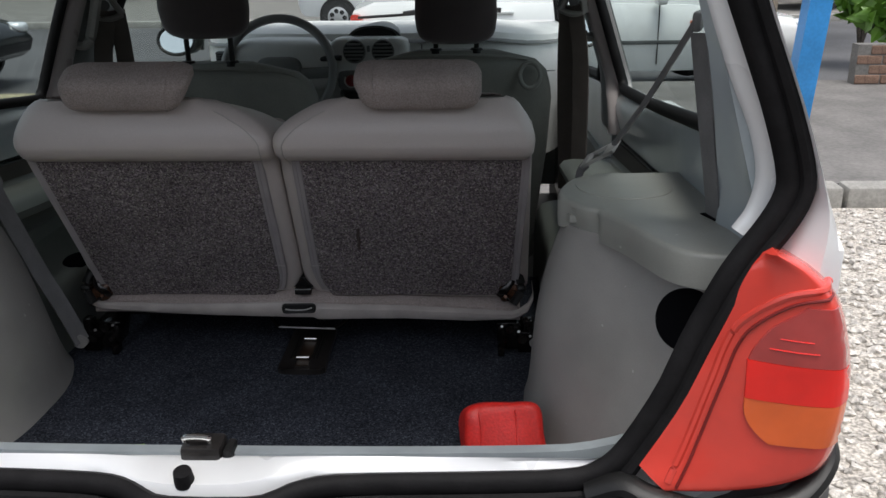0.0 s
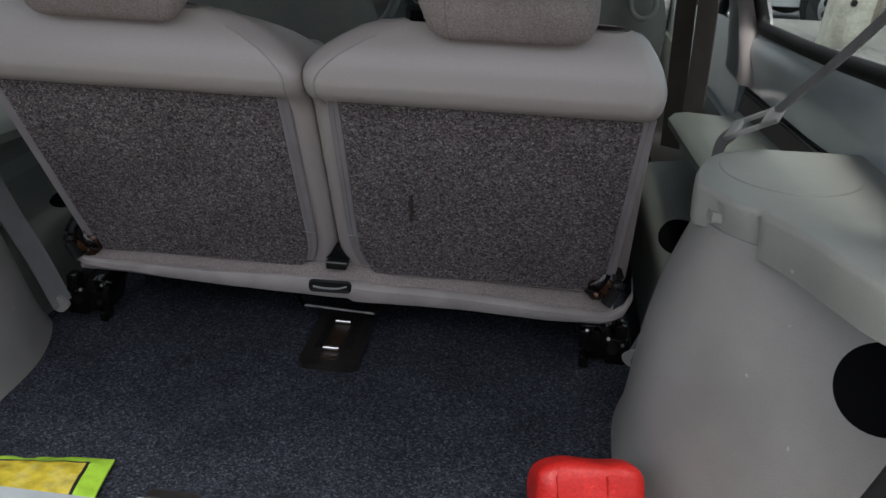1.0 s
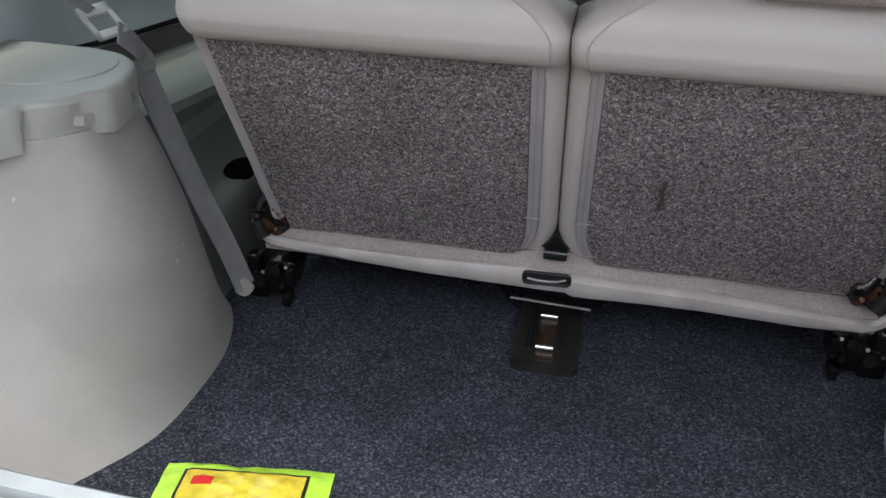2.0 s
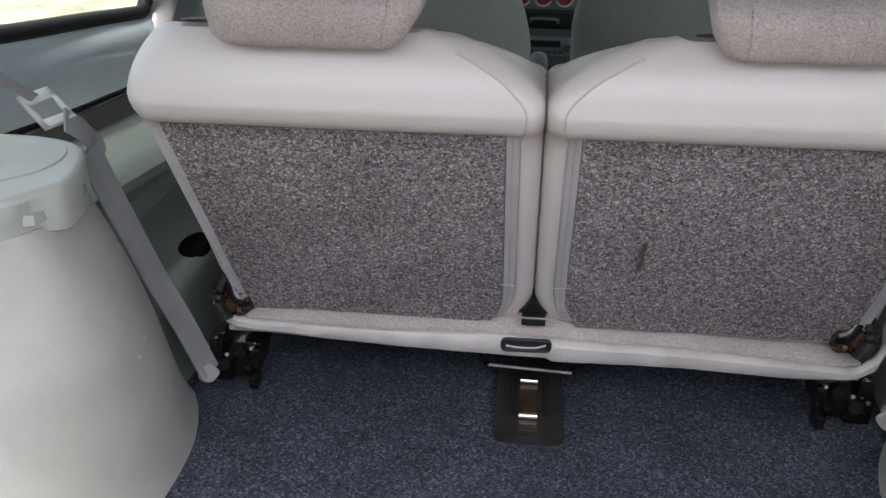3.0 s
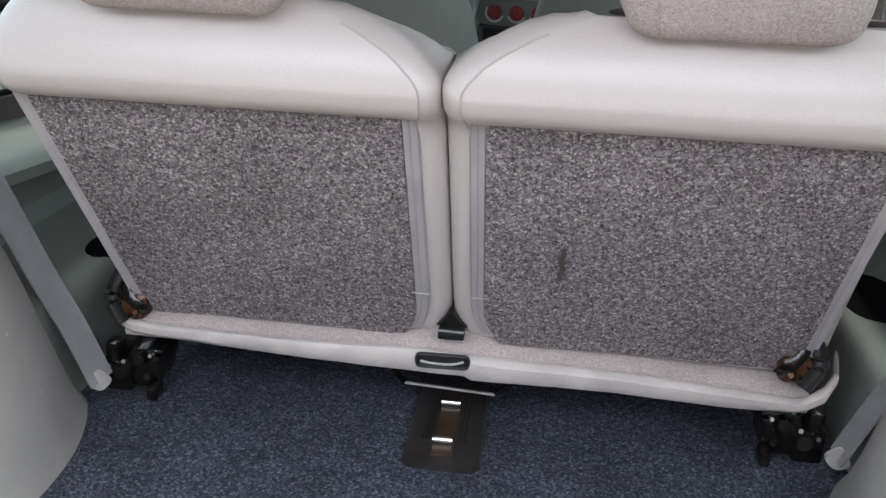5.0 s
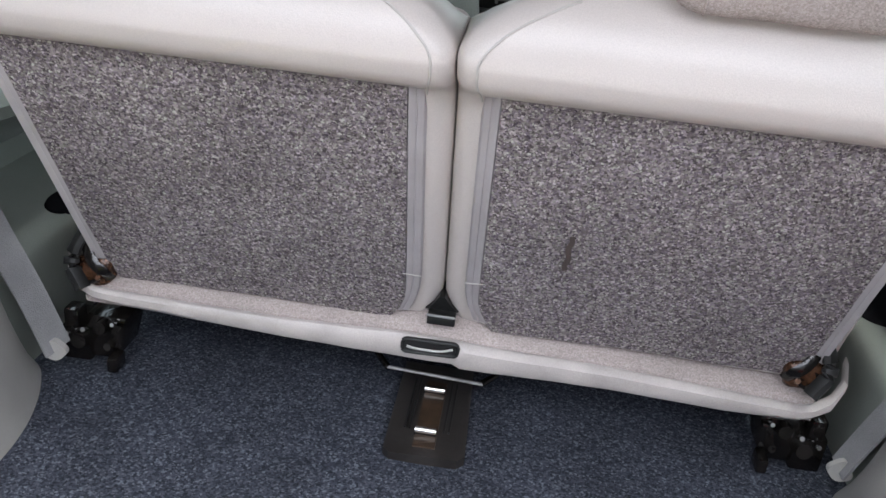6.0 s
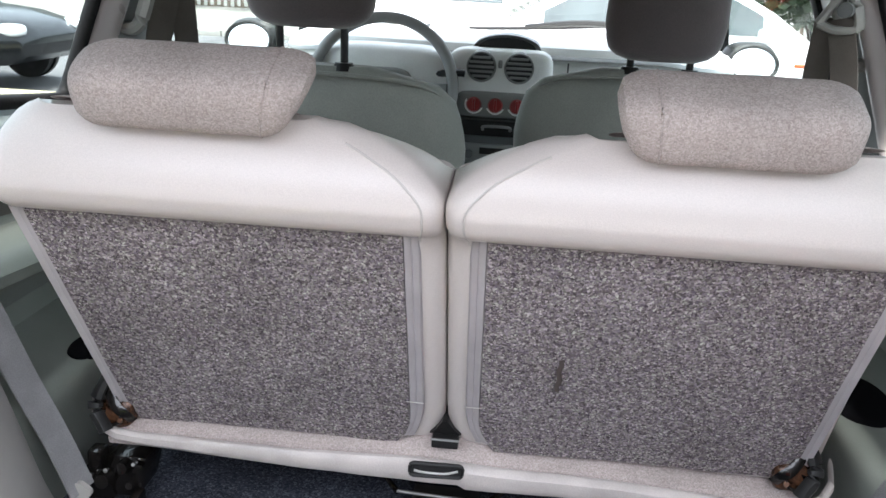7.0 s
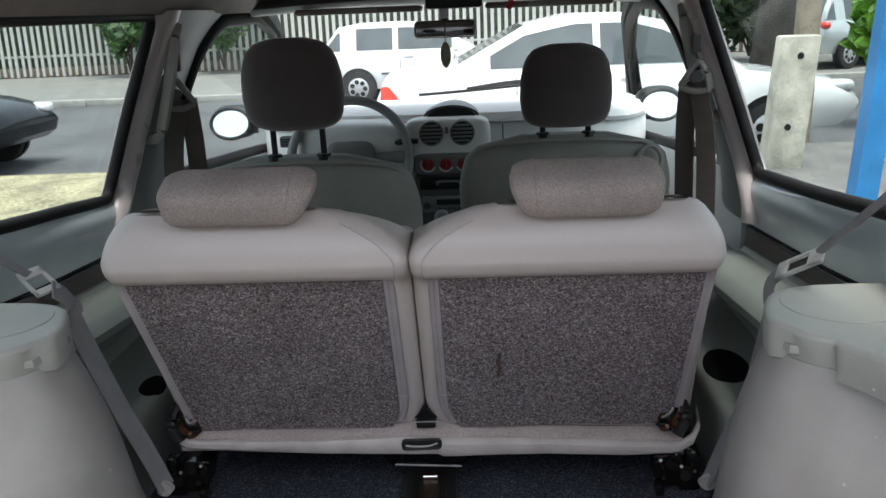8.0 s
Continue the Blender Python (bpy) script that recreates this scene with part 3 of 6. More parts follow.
for side in (-1, 1):
    bm = bmesh.new()
    sweep(bm, [(side * x, y, z) for x, y, z in seal_half], 0.017, 0.014, sides=10, n=60, normal=(0, 1, 0))
    sweep(bm, [(side * (x + 0.016), y - 0.012, z - (0.018 if z < 0.7 else 0)) for x, y, z in seal_half], 0.010, 0.010, sides=8, n=60, normal=(0, 1, 0))
    part("hatch_seal", bm, RUBBER, car, "black rubber tailgate seal")
    # rear corner panel behind the seal
    bm = bmesh.new()
    inner = spline([(0.56, 0.665), (0.605, 0.725), (0.640, 0.81), (0.662, 0.885), (0.700, 0.995), (0.731, 1.065), (0.733, 1.11), (0.706, 1.19), (0.66, 1.295), (0.615, 1.40)], 24)
    outer = spline([(0.66, 0.63), (0.73, 0.675), (0.79, 0.72), (0.812, 0.83), (0.809, 0.95), (0.790, 1.015), (0.768, 1.065), (0.730, 1.165), (0.678, 1.285), (0.632, 1.40)], 24)
    rings = []
    for a, b in zip(inner, outer):
        mid = (Vector(a) + Vector(b)) / 2
        rings.append([Vector((side * a[0], 0.190, a[1])), Vector((side * (a[0] * 0.75 + b[0] * 0.25), 0.157, a[1] * 0.75 + b[1] * 0.25)), Vector((side * mid[0], 0.145, mid[1])), Vector((side * (a[0] * 0.2 + b[0] * 0.8), 0.160, a[1] * 0.2 + b[1] * 0.8)), Vector((side * b[0], 0.215, b[1])), Vector((side * (b[0] + 0.012), 0.33, b[1])), Vector((side * (b[0] - 0.02), 0.33, b[1])), Vector((side * (a[0] + 0.01), 0.235, a[1]))])
    loft(bm, rings)
    part("rear_corner", bm, BODY, car, "silver rear corner panel")


def lamp_pt(s, t, out=0.0):
    """s: 0 inner edge to 1 outer edge; t: 0 bottom to 1 top of the tail lamp."""
    a = LAMP_IN[int(round(t * 40))]
    b = LAMP_OUT[int(round(t * 40))]
    p = a.lerp(b, s)
    bul = math.sin(min(1, s * 1.15) * math.pi / 2) * math.sin(math.pi * (0.08 + 0.84 * t)) ** 0.5
    y = 0.150 - 0.050 * bul + 0.035 * max(0, s - 0.80) ** 2 / 0.04
    return Vector((p.x, y - out, p.y))


LAMP_IN = spline([(0.561, 0.719), (0.588, 0.772), (0.614, 0.826), (0.645, 0.902), (0.672, 0.978), (0.690, 1.010)], 41)
LAMP_OUT = spline([(0.600, 0.690), (0.682, 0.694), (0.751, 0.706), (0.791, 0.728), (0.804, 0.769), (0.808, 0.832), (0.804, 0.878), (0.789, 0.937), (0.772, 0.970), (0.743, 0.996), (0.700, 1.017)], 41)
LAMP_GRID = [lamp_pt(a / 40, b / 40) for a in range(41) for b in range(41)]
LAMP_XZ = np.array([(p.x, p.z) for p in LAMP_GRID])


def lamp_y(x, z):
    """Depth of the lamp's face at a place."""
    d = np.hypot(LAMP_XZ[:, 0] - x, LAMP_XZ[:, 1] - z)
    near = np.argsort(d)[:4]
    w = [1 / (d[k] + 1e-4) for k in near]
    return sum(LAMP_GRID[k].y * a for k, a in zip(near, w)) / sum(w)


def lamp_edge(z):
    """Outer edge of the lamp at a height."""
    return float(np.interp(z, [p.y for p in LAMP_OUT], [p.x for p in LAMP_OUT]))


GROOVE = [(0.605, 0.702), (0.626, 0.754), (0.652, 0.842), (0.667, 0.895), (0.684, 0.925), (0.720, 0.957), (0.751, 0.967), (0.768, 0.969)]
for side in (-1, 1):
    bm = bmesh.new()
    rows = [[bm.verts.new((side * p.x, p.y, p.z)) for p in (lamp_pt(i / 24, k / 40) for i in range(25))] for k in range(41)]
    for a, b in zip(rows, rows[1:]):
        for i in range(24):
            bm.faces.new((a[i], a[i + 1], b[i + 1], b[i]))
    r = bmesh.ops.extrude_face_region(bm, geom=bm.faces[:])
    for v in r["geom"]:
        if isinstance(v, bmesh.types.BMVert):
            v.co.y += 0.03
    lampob = part("tail_lamp", bm, LAMP_RED, car, "red tail lamp housing, slightly faded")
    zs = [b for _, b in GROOVE]
    xs = [a for a, _ in GROOVE]
    for nm, mat, z0, z1, x_in, out, lab in (
            ("top_lens", LAMP_DEEP, 0.882, 0.956, lambda z: max(0.678, float(np.interp(z, zs, xs)) + 0.016), 0.0030, "deep red ribbed lens"),
            ("brake_lens", LAMP_BRIGHT, 0.833, 0.8815, lambda z: 0.678, 0.0036, "bright red brake lens"),
            ("indicator_lens", LAMP_AMBER, 0.776, 0.8325, lambda z: 0.678 + 0.030 * max(0.0, (0.820 - z) / 0.044) ** 2, 0.0033, "amber indicator lens")):
        bm = bmesh.new()
        rows = []
        for k in range(9):
            z = z0 + (z1 - z0) * k / 8
            a, b = x_in(z), lamp_edge(z) - 0.010
            rows.append([bm.verts.new((side * x, lamp_y(x, z) - out, z)) for x in (a + (b - a) * i / 16 for i in range(17))])
        for a, b in zip(rows, rows[1:]):
            for i in range(16):
                bm.faces.new((a[i], a[i + 1], b[i + 1], b[i]))
        r = bmesh.ops.extrude_face_region(bm, geom=bm.faces[:])
        for v in r["geom"]:
            if isinstance(v, bmesh.types.BMVert):
                v.co.y += 0.006
        part(nm, bm, mat, lampob, lab)
    curve = spline([(a, b, 0) for a, b in GROOVE], 60)
    for nm, shift, rad, mat, lab in (("lens_groove", 0.0, 0.0020, LAMP_GROOVE, "dark red groove"), ("lens_ridge", 0.010, 0.0055, LAMP_RED, "moulded red ridge")):
        bm = bmesh.new()
        pts = []
        for k, p in enumerate(curve):
            d = curve[min(k + 1, 59)] - curve[max(k - 1, 0)]
            q = p + Vector((-d.y, d.x, 0)).normalized() * shift
            pts.append((side * q.x, lamp_y(q.x, q.y) - (0.0022 if shift == 0 else -0.0025), q.y))
        smooth = [pts[0]] + [tuple(sum(pts[m][c] for m in (k - 1, k, k + 1)) / 3 for c in range(3)) for k in range(1, 59)] + [pts[-1]]
        sweep(bm, smooth[::2], rad, n=60, sides=8)
        part(nm, bm, mat, lampob, lab)
    # ribs seen through the upper lens
    for k, (x0, x1, z) in enumerate(((0.71, 0.745, 0.914), (0.70, 0.752, 0.900))):
        bm = bmesh.new()
        sweep(bm, [(side * x, lamp_y(x, z) - 0.0034, z) for x in np.linspace(x0, x1, 8)], 0.0010, sides=6)
        part("lens_rib", bm, LAMP_BRIGHT, lampob)
    # rubbing strip of the bumper that hugs the foot of the lamp
    bm = bmesh.new()
    sweep(bm, [(side * x, y, z) for x, y, z in ((0.50, 0.155, 0.672), (0.54, 0.145, 0.690), (0.575, 0.125, 0.684), (0.64, 0.105, 0.677), (0.70, 0.103, 0.682), (0.755, 0.115, 0.695), (0.797, 0.150, 0.722), (0.812, 0.215, 0.735))], 0.016, 0.02, n=40, sides=10, normal=(0, 1, 0))
    part("bumper_strip", bm, BLACK, car, "black plastic strip under the tail lamp")
bm = bmesh.new()
rings = []
for x in np.linspace(-0.84, 0.84, 33):
    back = 0.01 + 0.20 * (abs(x) / 0.84) ** 6
    lift = 0.04 * max(0, (abs(x) - 0.6) / 0.2)
    rings.append([Vector((x, y, z)) for y, z in ((0.23, 0.655 + lift), (back + 0.05, 0.650 + lift), (back + 0.01, 0.633 + lift), (back, 0.60), (back + 0.01, 0.40), (back + 0.05, 0.32), (0.23, 0.32))])
loft(bm, rings)
part("rear_bumper", bm, shader("grey_bumper_plastic", (0.05, 0.05, 0.055), 0.55, scale=6, vary=0.2, bump=0.2, fine=200, fine_vary=0.1), car, "dark grey plastic rear bumper")

# raised tailgate
gate = thing("tailgate", (0, 0.15, 1.50), "silver tailgate swung up above the load space", "tailgate")
GV = Vector((0, -0.30, 0.90)).normalized()
GN = Vector((0, 0.90, 0.30)).normalized()


def on_gate(x, v, n):
    return Vector((x, 0.14, 1.505)) + GV * v + GN * n


for nm, x0, x1, v0, v1, mat, lab in (("side_frame", -0.62, -0.53, 0.0, 0.86, BODY, ""), ("side_frame", 0.53, 0.62, 0.0, 0.86, BODY, ""), ("top_frame", -0.53, 0.53, 0.0, 0.09, BODY, ""), ("lower_panel", -0.53, 0.53, 0.46, 0.86, BODY, "silver lower panel")):
    bm = bmesh.new()
    prism(bm, [(x0, v0), (x1, v0), (x1, v1), (x0, v1)], lambda x, v: on_gate(x, v, 0.0), lambda x, v: on_gate(x, v, 0.05))
    part(nm, bm, mat, gate, lab)
bm = bmesh.new()
prism(bm, [(-0.53, 0.09), (0.53, 0.09), (0.53, 0.46), (-0.53, 0.46)], lambda x, v: on_gate(x, v, 0.03), lambda x, v: on_gate(x, v, 0.035))
part("rear_window", bm, shader("tinted_rear_glass", (0.05, 0.06, 0.06), 0.05), gate, "dark tinted rear window")
from mathutils.bvhtree import BVHTree


# ---- rear bench ----
TILT_S, TILT_C = 0.429, 0.903


def on_seat(u, v, n):
    """A point of the backrest: u across, v up along it, n out of its back."""
    return Vector((u, 0.66 - TILT_S * v - TILT_C * n, 1.0 + TILT_C * v - TILT_S * n))


bench = thing("rear_bench_seat", (0, 0.95, FLOOR), "split rear seat with grey vinyl and felt backs", "car seat")


def lerp_table(tab, v):
    return float(np.interp(v, [a for a, _ in tab], [b for _, b in tab]))


def panel_edge(side, v):
    """Outer edge of the felt panel; the seat with the passenger's side in front is a little wider at its foot."""
    return lerp_table([(-0.36, 0.385), (-0.345, 0.400), (0, 0.432)], v) + (0.02 * max(0.0, -v / 0.35) if side > 0 else 0.0)


def back_edges(v, side):
    """Inner edge, outer edge, back face and front face of a backrest at v."""
    outer = lerp_table([(-0.37, 0.425), (-0.34, 0.437), (0.0, 0.450), (0.04, 0.453), (0.2, 0.453)], v)
    outer += 0.02 * max(0.0, -v / 0.35) if side > 0 else 0.0
    inner = 0.0002 + 0.018 * max(0.0, (-0.30 - v) / 0.07) ** 2
    if v > 0.042:
        s = math.sqrt(max(0.0, 1 - ((v - 0.042) / 0.0705) ** 2))
        inner = 0.236 - 0.2358 * s
    if v > 0.04:
        s = math.sqrt(max(0.0, 1 - ((v - 0.04) / 0.0725) ** 2))
        outer = 0.364 + 0.089 * s
    back = lerp_table([(-0.37, -0.004), (-0.02, 0.0), (0.0, 0.004), (0.008, 0.013), (0.02, 0.0225), (0.034, 0.0275), (0.048, 0.0265), (0.066, 0.0165), (0.085, -0.002), (0.1, -0.024), (0.1125, -0.055)], v)
    front = lerp_table([(-0.37, -0.10), (0.03, -0.125), (0.08, -0.112), (0.1, -0.092), (0.1125, -0.058)], v)
    return inner, outer, back, front


for side in (-1, 1):
    bm = bmesh.new()
    rings = []
    top_rings = []
    for v in list(np.linspace(-0.365, 0.0, 16)) + [0.01, 0.02, 0.03, 0.042] + [0.042 + 0.0705 * math.sin(radians(a)) for a in (5, 10, 17, 24, 31, 38, 46.5, 54, 61, 68, 74, 79, 83)]:
        a, b, n1, n0 = back_edges(v, side)
        ra = min(0.022, (n1 - n0) * 0.48)
        ring = []
        for cu, cn, t0 in ((b - ra, n1 - ra, 0), (a + ra, n1 - ra, 90), (a + ra, n0 + ra, 180), (b - ra, n0 + ra, 270)):
            for k in range(6):
                t = radians(t0 + 18 * k)
                ring.append((cu + ra * math.cos(t), cn + ra * math.sin(t)))
        wr = 0.0016 * noise.noise(Vector((v * 30, side * 3, 0)))
        lean = 0.9 * min(1.0, max(0.0, v / 0.06))
        pts = [on_seat(side * u, v - lean * max(0.0, -0.042 - n), n + wr) for u, n in ring]
        if v <= 0.1065:
            rings.append(pts)
        if v >= 0.1055:
            top_rings.append(pts)
    loft(bm, rings)
    back = part("backrest", bm, VINYL, bench, "pale grey vinyl backrest")
    bm = bmesh.new()
    nu, nv = 20, 16
    rows = []
    for j in range(nv + 1):
        v = -0.352 + (0.360 + (0.008 if side < 0 else 0.0)) * j / nv
        u1 = panel_edge(side, v)
        u0 = 0.042 + 0.018 * max(0.0, (-0.30 - v) / 0.05) ** 2
        rows.append([bm.verts.new(on_seat(side * (u0 + (u1 - u0) * i / nu), v + 0.004 * math.sin(math.pi * i / nu), 0.0055 + 0.002 * noise.noise(Vector((i * 0.3, j * 0.3, side * 5))))) for i in range(nu + 1)])
    for r0, r1 in zip(rows, rows[1:]):
        for i in range(nu):
            bm.faces.new((r0[i], r0[i + 1], r1[i + 1], r1[i]))
    r = bmesh.ops.extrude_face_region(bm, geom=bm.faces[:])
    for w in r["geom"]:
        if isinstance(w, bmesh.types.BMVert):
            w.co += Vector((0, TILT_C, TILT_S)) * 0.012
    part("felt_panel", bm, TWEED, back, "speckled grey-brown felt panel")
    for edge in (0, 1):
        bm = bmesh.new()
        rows = []
        for j in range(18):
            v = -0.335 + 0.343 * j / 17
            u1 = panel_edge(side, v)
            lo, hi = ((0.0245 + 0.014 * max(0.0, (-0.27 - v) / 0.07) ** 2, 0.043 + 0.016 * max(0.0, (-0.29 - v) / 0.05) ** 2), (u1 - 0.002, u1 + 0.016))[edge]
            prof = [(lo, 0.0), (lo + 0.12 * (hi - lo), 0.0042), (lo + 0.44 * (hi - lo), 0.0052), (lo + 0.5 * (hi - lo), 0.0044), (lo + 0.56 * (hi - lo), 0.0054), (lo + 0.88 * (hi - lo), 0.0062), (hi, 0.0)]
            rows.append([on_seat(side * u, v, n) for u, n in prof])
        loft(bm, rows)
        part("edge_binding", bm, shader("grey_binding", (0.315, 0.29, 0.292), 0.5, scale=20, vary=0.08, bump=0.2, fine=500) if (side, edge) == (-1, 0) else bpy.data.materials["grey_binding"], back, "grey fabric edge binding")
    # stitched seam over the shoulder
    bm = bmesh.new()
    pts = [on_seat(side * 0.0245, -0.004, 0.006)]
    for v in np.linspace(0.008, 0.094, 22):
        a, b, n1, n0 = back_edges(v, side)
        pts.append(on_seat(side * (max(a, 0.0012) + 0.0185 + 0.005 * max(0.0, 1 - v / 0.03)), v, n1 + 0.0002))
    sweep(bm, pts, 0.0011, n=60, sides=6)
    part("seam", bm, shader("seam_thread", (0.42, 0.395, 0.37), 0.6) if side < 0 else bpy.data.materials["seam_thread"], back)
    # padded top in velour towards the cabin
    bm = bmesh.new()
    loft(bm, top_rings)
    part("shoulder_panel", bm, VELOUR, back, "beige velour shoulder panel")
    # worn line across the binding
    bm = bmesh.new()
    sweep(bm, [on_seat(side * u, -0.262 + 0.05 * (u - 0.03), 0.0082) for u in (0.024, 0.031, 0.038, 0.045)], 0.0007, 0.0004, sides=6, normal=(0, -1, 0))
    part("scuff_line", bm, bpy.data.materials["seam_thread"], back, "pale scuff across the binding")
    if side > 0:
        bm = bmesh.new()
        sweep(bm, [on_seat(0.128 + 0.0015 * math.sin(k * 2.1), -0.160 - 0.009 * k, 0.0105) for k in range(7)], 0.0028, 0.0006, sides=6, n=14, normal=(0, -1, 0))
        part("stain", bm, shader("brown_stain", (0.06, 0.045, 0.04), 0.9), back, "thin dark brown stain")
    # headrest: a stuffed roll whose inner end slants outwards towards its foot
    m = pose(0, 0, 0, 25, 0, 0)
    cx, hw = (0.254, 0.107) if side > 0 else (-0.236, 0.114)

    def roll_ring(a, grow=1.0):
        fall = max(0.0, abs(a) - 0.66) / 0.34
        k = grow * (0.42 + 0.58 * math.sqrt(max(0.0, 1 - fall ** 2.2)))
        ring = []
        for q in range(28):
            t = 2 * math.pi * q / 28
            yy = math.copysign(abs(math.cos(t)) ** 0.66, math.cos(t)) * 0.042 * k
            zz = math.copysign(abs(math.sin(t)) ** 0.66, math.sin(t)) * 0.034 * k
            near = max(0.0, -side * a) ** 2.5
            slant = side * (0.020 if side < 0 else 0.010) * near * (0.5 - zz / 0.034)
            soft = 0.0015 * noise.noise(Vector((a * 3, zz * 40, side * 4)))
            ring.append(Vector((cx + a * hw + slant, 0.634, 1.134)) + m @ Vector((0, yy + soft, zz + 0.004 * (1 - k))))
        return ring

    bm = bmesh.new()
    loft(bm, [roll_ring(-1 + 2 * q / 30) for q in range(31)])
    head = part("headrest", bm, VELOUR, bench, "beige velour roll headrest")
    for a in (-side * 0.66,):
        bm = bmesh.new()
        ring = roll_ring(a, 1.004)
        sweep(bm, ring + ring[:2], 0.0011, sides=6)
        part("piping", bm, VELOUR, head, "raised sewn edge")


# skirt and ledge under the backrests
def skirt_top(x):
    return float(np.interp(x, [-0.39, -0.18, -0.03, 0.028, 0.09, 0.2, 0.34, 0.42], [0.672, 0.671, 0.6755, 0.672, 0.6685, 0.667, 0.660, 0.656]))


def skirt_foot(x):
    return float(np.interp(x, [-0.39, -0.18, 0.026, 0.030, 0.2, 0.34, 0.42], [0.655, 0.6465, 0.641, 0.638, 0.640, 0.636, 0.639]))


bm = bmesh.new()
rings = []
line = [(-0.452, 0.805, 0.715, 0.703), (-0.450, 0.797, 0.698, 0.684), (-0.436, 0.789, 0.684, 0.667), (-0.415, 0.786, 0.675, 0.659)]
line += [(x, 0.786 + 0.002 * math.sin(x * 9), skirt_top(x), skirt_foot(x)) for x in [-0.39 + 0.01 * k for k in range(82)]]
line += [(0.437, 0.787, 0.659, 0.643), (0.455, 0.790, 0.672, 0.652), (0.466, 0.796, 0.694, 0.676), (0.463, 0.804, 0.715, 0.703)]
for x, y, zt, zf in line:
    step = 0.003 if x > 0.028 else 0.0
    w = 0.0012 * noise.noise(Vector((x * 25, 0, 0)))
    h = zt - zf
    rings.append([Vector((x, y + dy + w, z)) for dy, z in ((-0.003 - step, zf), (-0.007 - step, zf + 0.25 * h), (-0.007 - step, zf + 0.75 * h), (-0.004, zt - 0.001), (0.0, zt), (0.004, zt - 0.002), (0.005, zf))])
loft(bm, rings)
skirt = part("skirt", bm, SKIRT, bench, "pale grey vinyl skirt along the seat bottom")
bm = bmesh.new()
rings = []
for x in np.linspace(-0.43, 0.44, 60):
    z = skirt_top(x) - 0.002
    mid = 0.008 * math.exp(-(x / 0.05) ** 2)
    w = 0.0015 * noise.noise(Vector((x * 20, 0, 3)))
    rings.append([Vector((x, y, zz)) for y, zz in ((0.788, z - 0.012), (0.7925, z - 0.008), (0.795, z + 0.003 + w), (0.805, z + 0.009 + w + mid), (0.822, z + 0.015 + mid), (0.86, z + 0.02), (0.86, z - 0.02), (0.79, z - 0.02))])
loft(bm, rings)
part("ledge", bm, VELOUR, bench, "beige velour ledge")
slot = rounded([(-0.039, 0.6535), (0.0255, 0.6555), (0.0255, 0.6715), (-0.039, 0.6705)], 0.006)
bm = bmesh.new()
loop = [Vector((x, 0.7785 if x < 0.026 else 0.776, z)) for x, z in slot]
sweep(bm, loop + [loop[0], loop[1]], 0.0028, sides=8)
pull = part("pull_handle", bm, BLACK, bench, "black plastic pull handle")
bm = bmesh.new()
prism(bm, slot, lambda x, z: Vector((x, 0.7778, z)), lambda x, z: Vector((x, 0.784, z)))
part("handle_slot", bm, BLACK, pull)
# Pale bar drawn in place of the highlight along the handle's lower edge.
bm = bmesh.new()
sweep(bm, [(-0.034, 0.7765, 0.6615), (-0.02, 0.776, 0.6600), (0.004, 0.776, 0.6605), (0.020, 0.7765, 0.6650)], 0.0016, n=20, sides=8)
part("handle_highlight", bm, TONGUE, pull, "pale bar in place of the handle's highlight")
bm = bmesh.new()
sec = ((-0.019, 0.0), (0.020, 0.0), (0.011, 0.010), (0.003, 0.024), (-0.003, 0.024), (-0.010, 0.010))
loft(bm, [[Vector((x, y - 0.5 * dz, 0.700 + dz)) for x, dz in sec] for y in (0.803, 0.845)])
part("belt_gap_cover", bm, BLACK, bench, "black plastic wedge between the backrests")
bm = bmesh.new()
box(bm, -0.015, 0.018, 0.786, 0.805, 0.689, 0.7015, 0.002)
tab = part("gap_tab", bm, BLACK, bench)
bm = bmesh.new()
box(bm, -0.0155, 0.0185, 0.785, 0.788, 0.7, 0.7022, 0.0005)
part("tab_edge", bm, DASH_MID, tab)
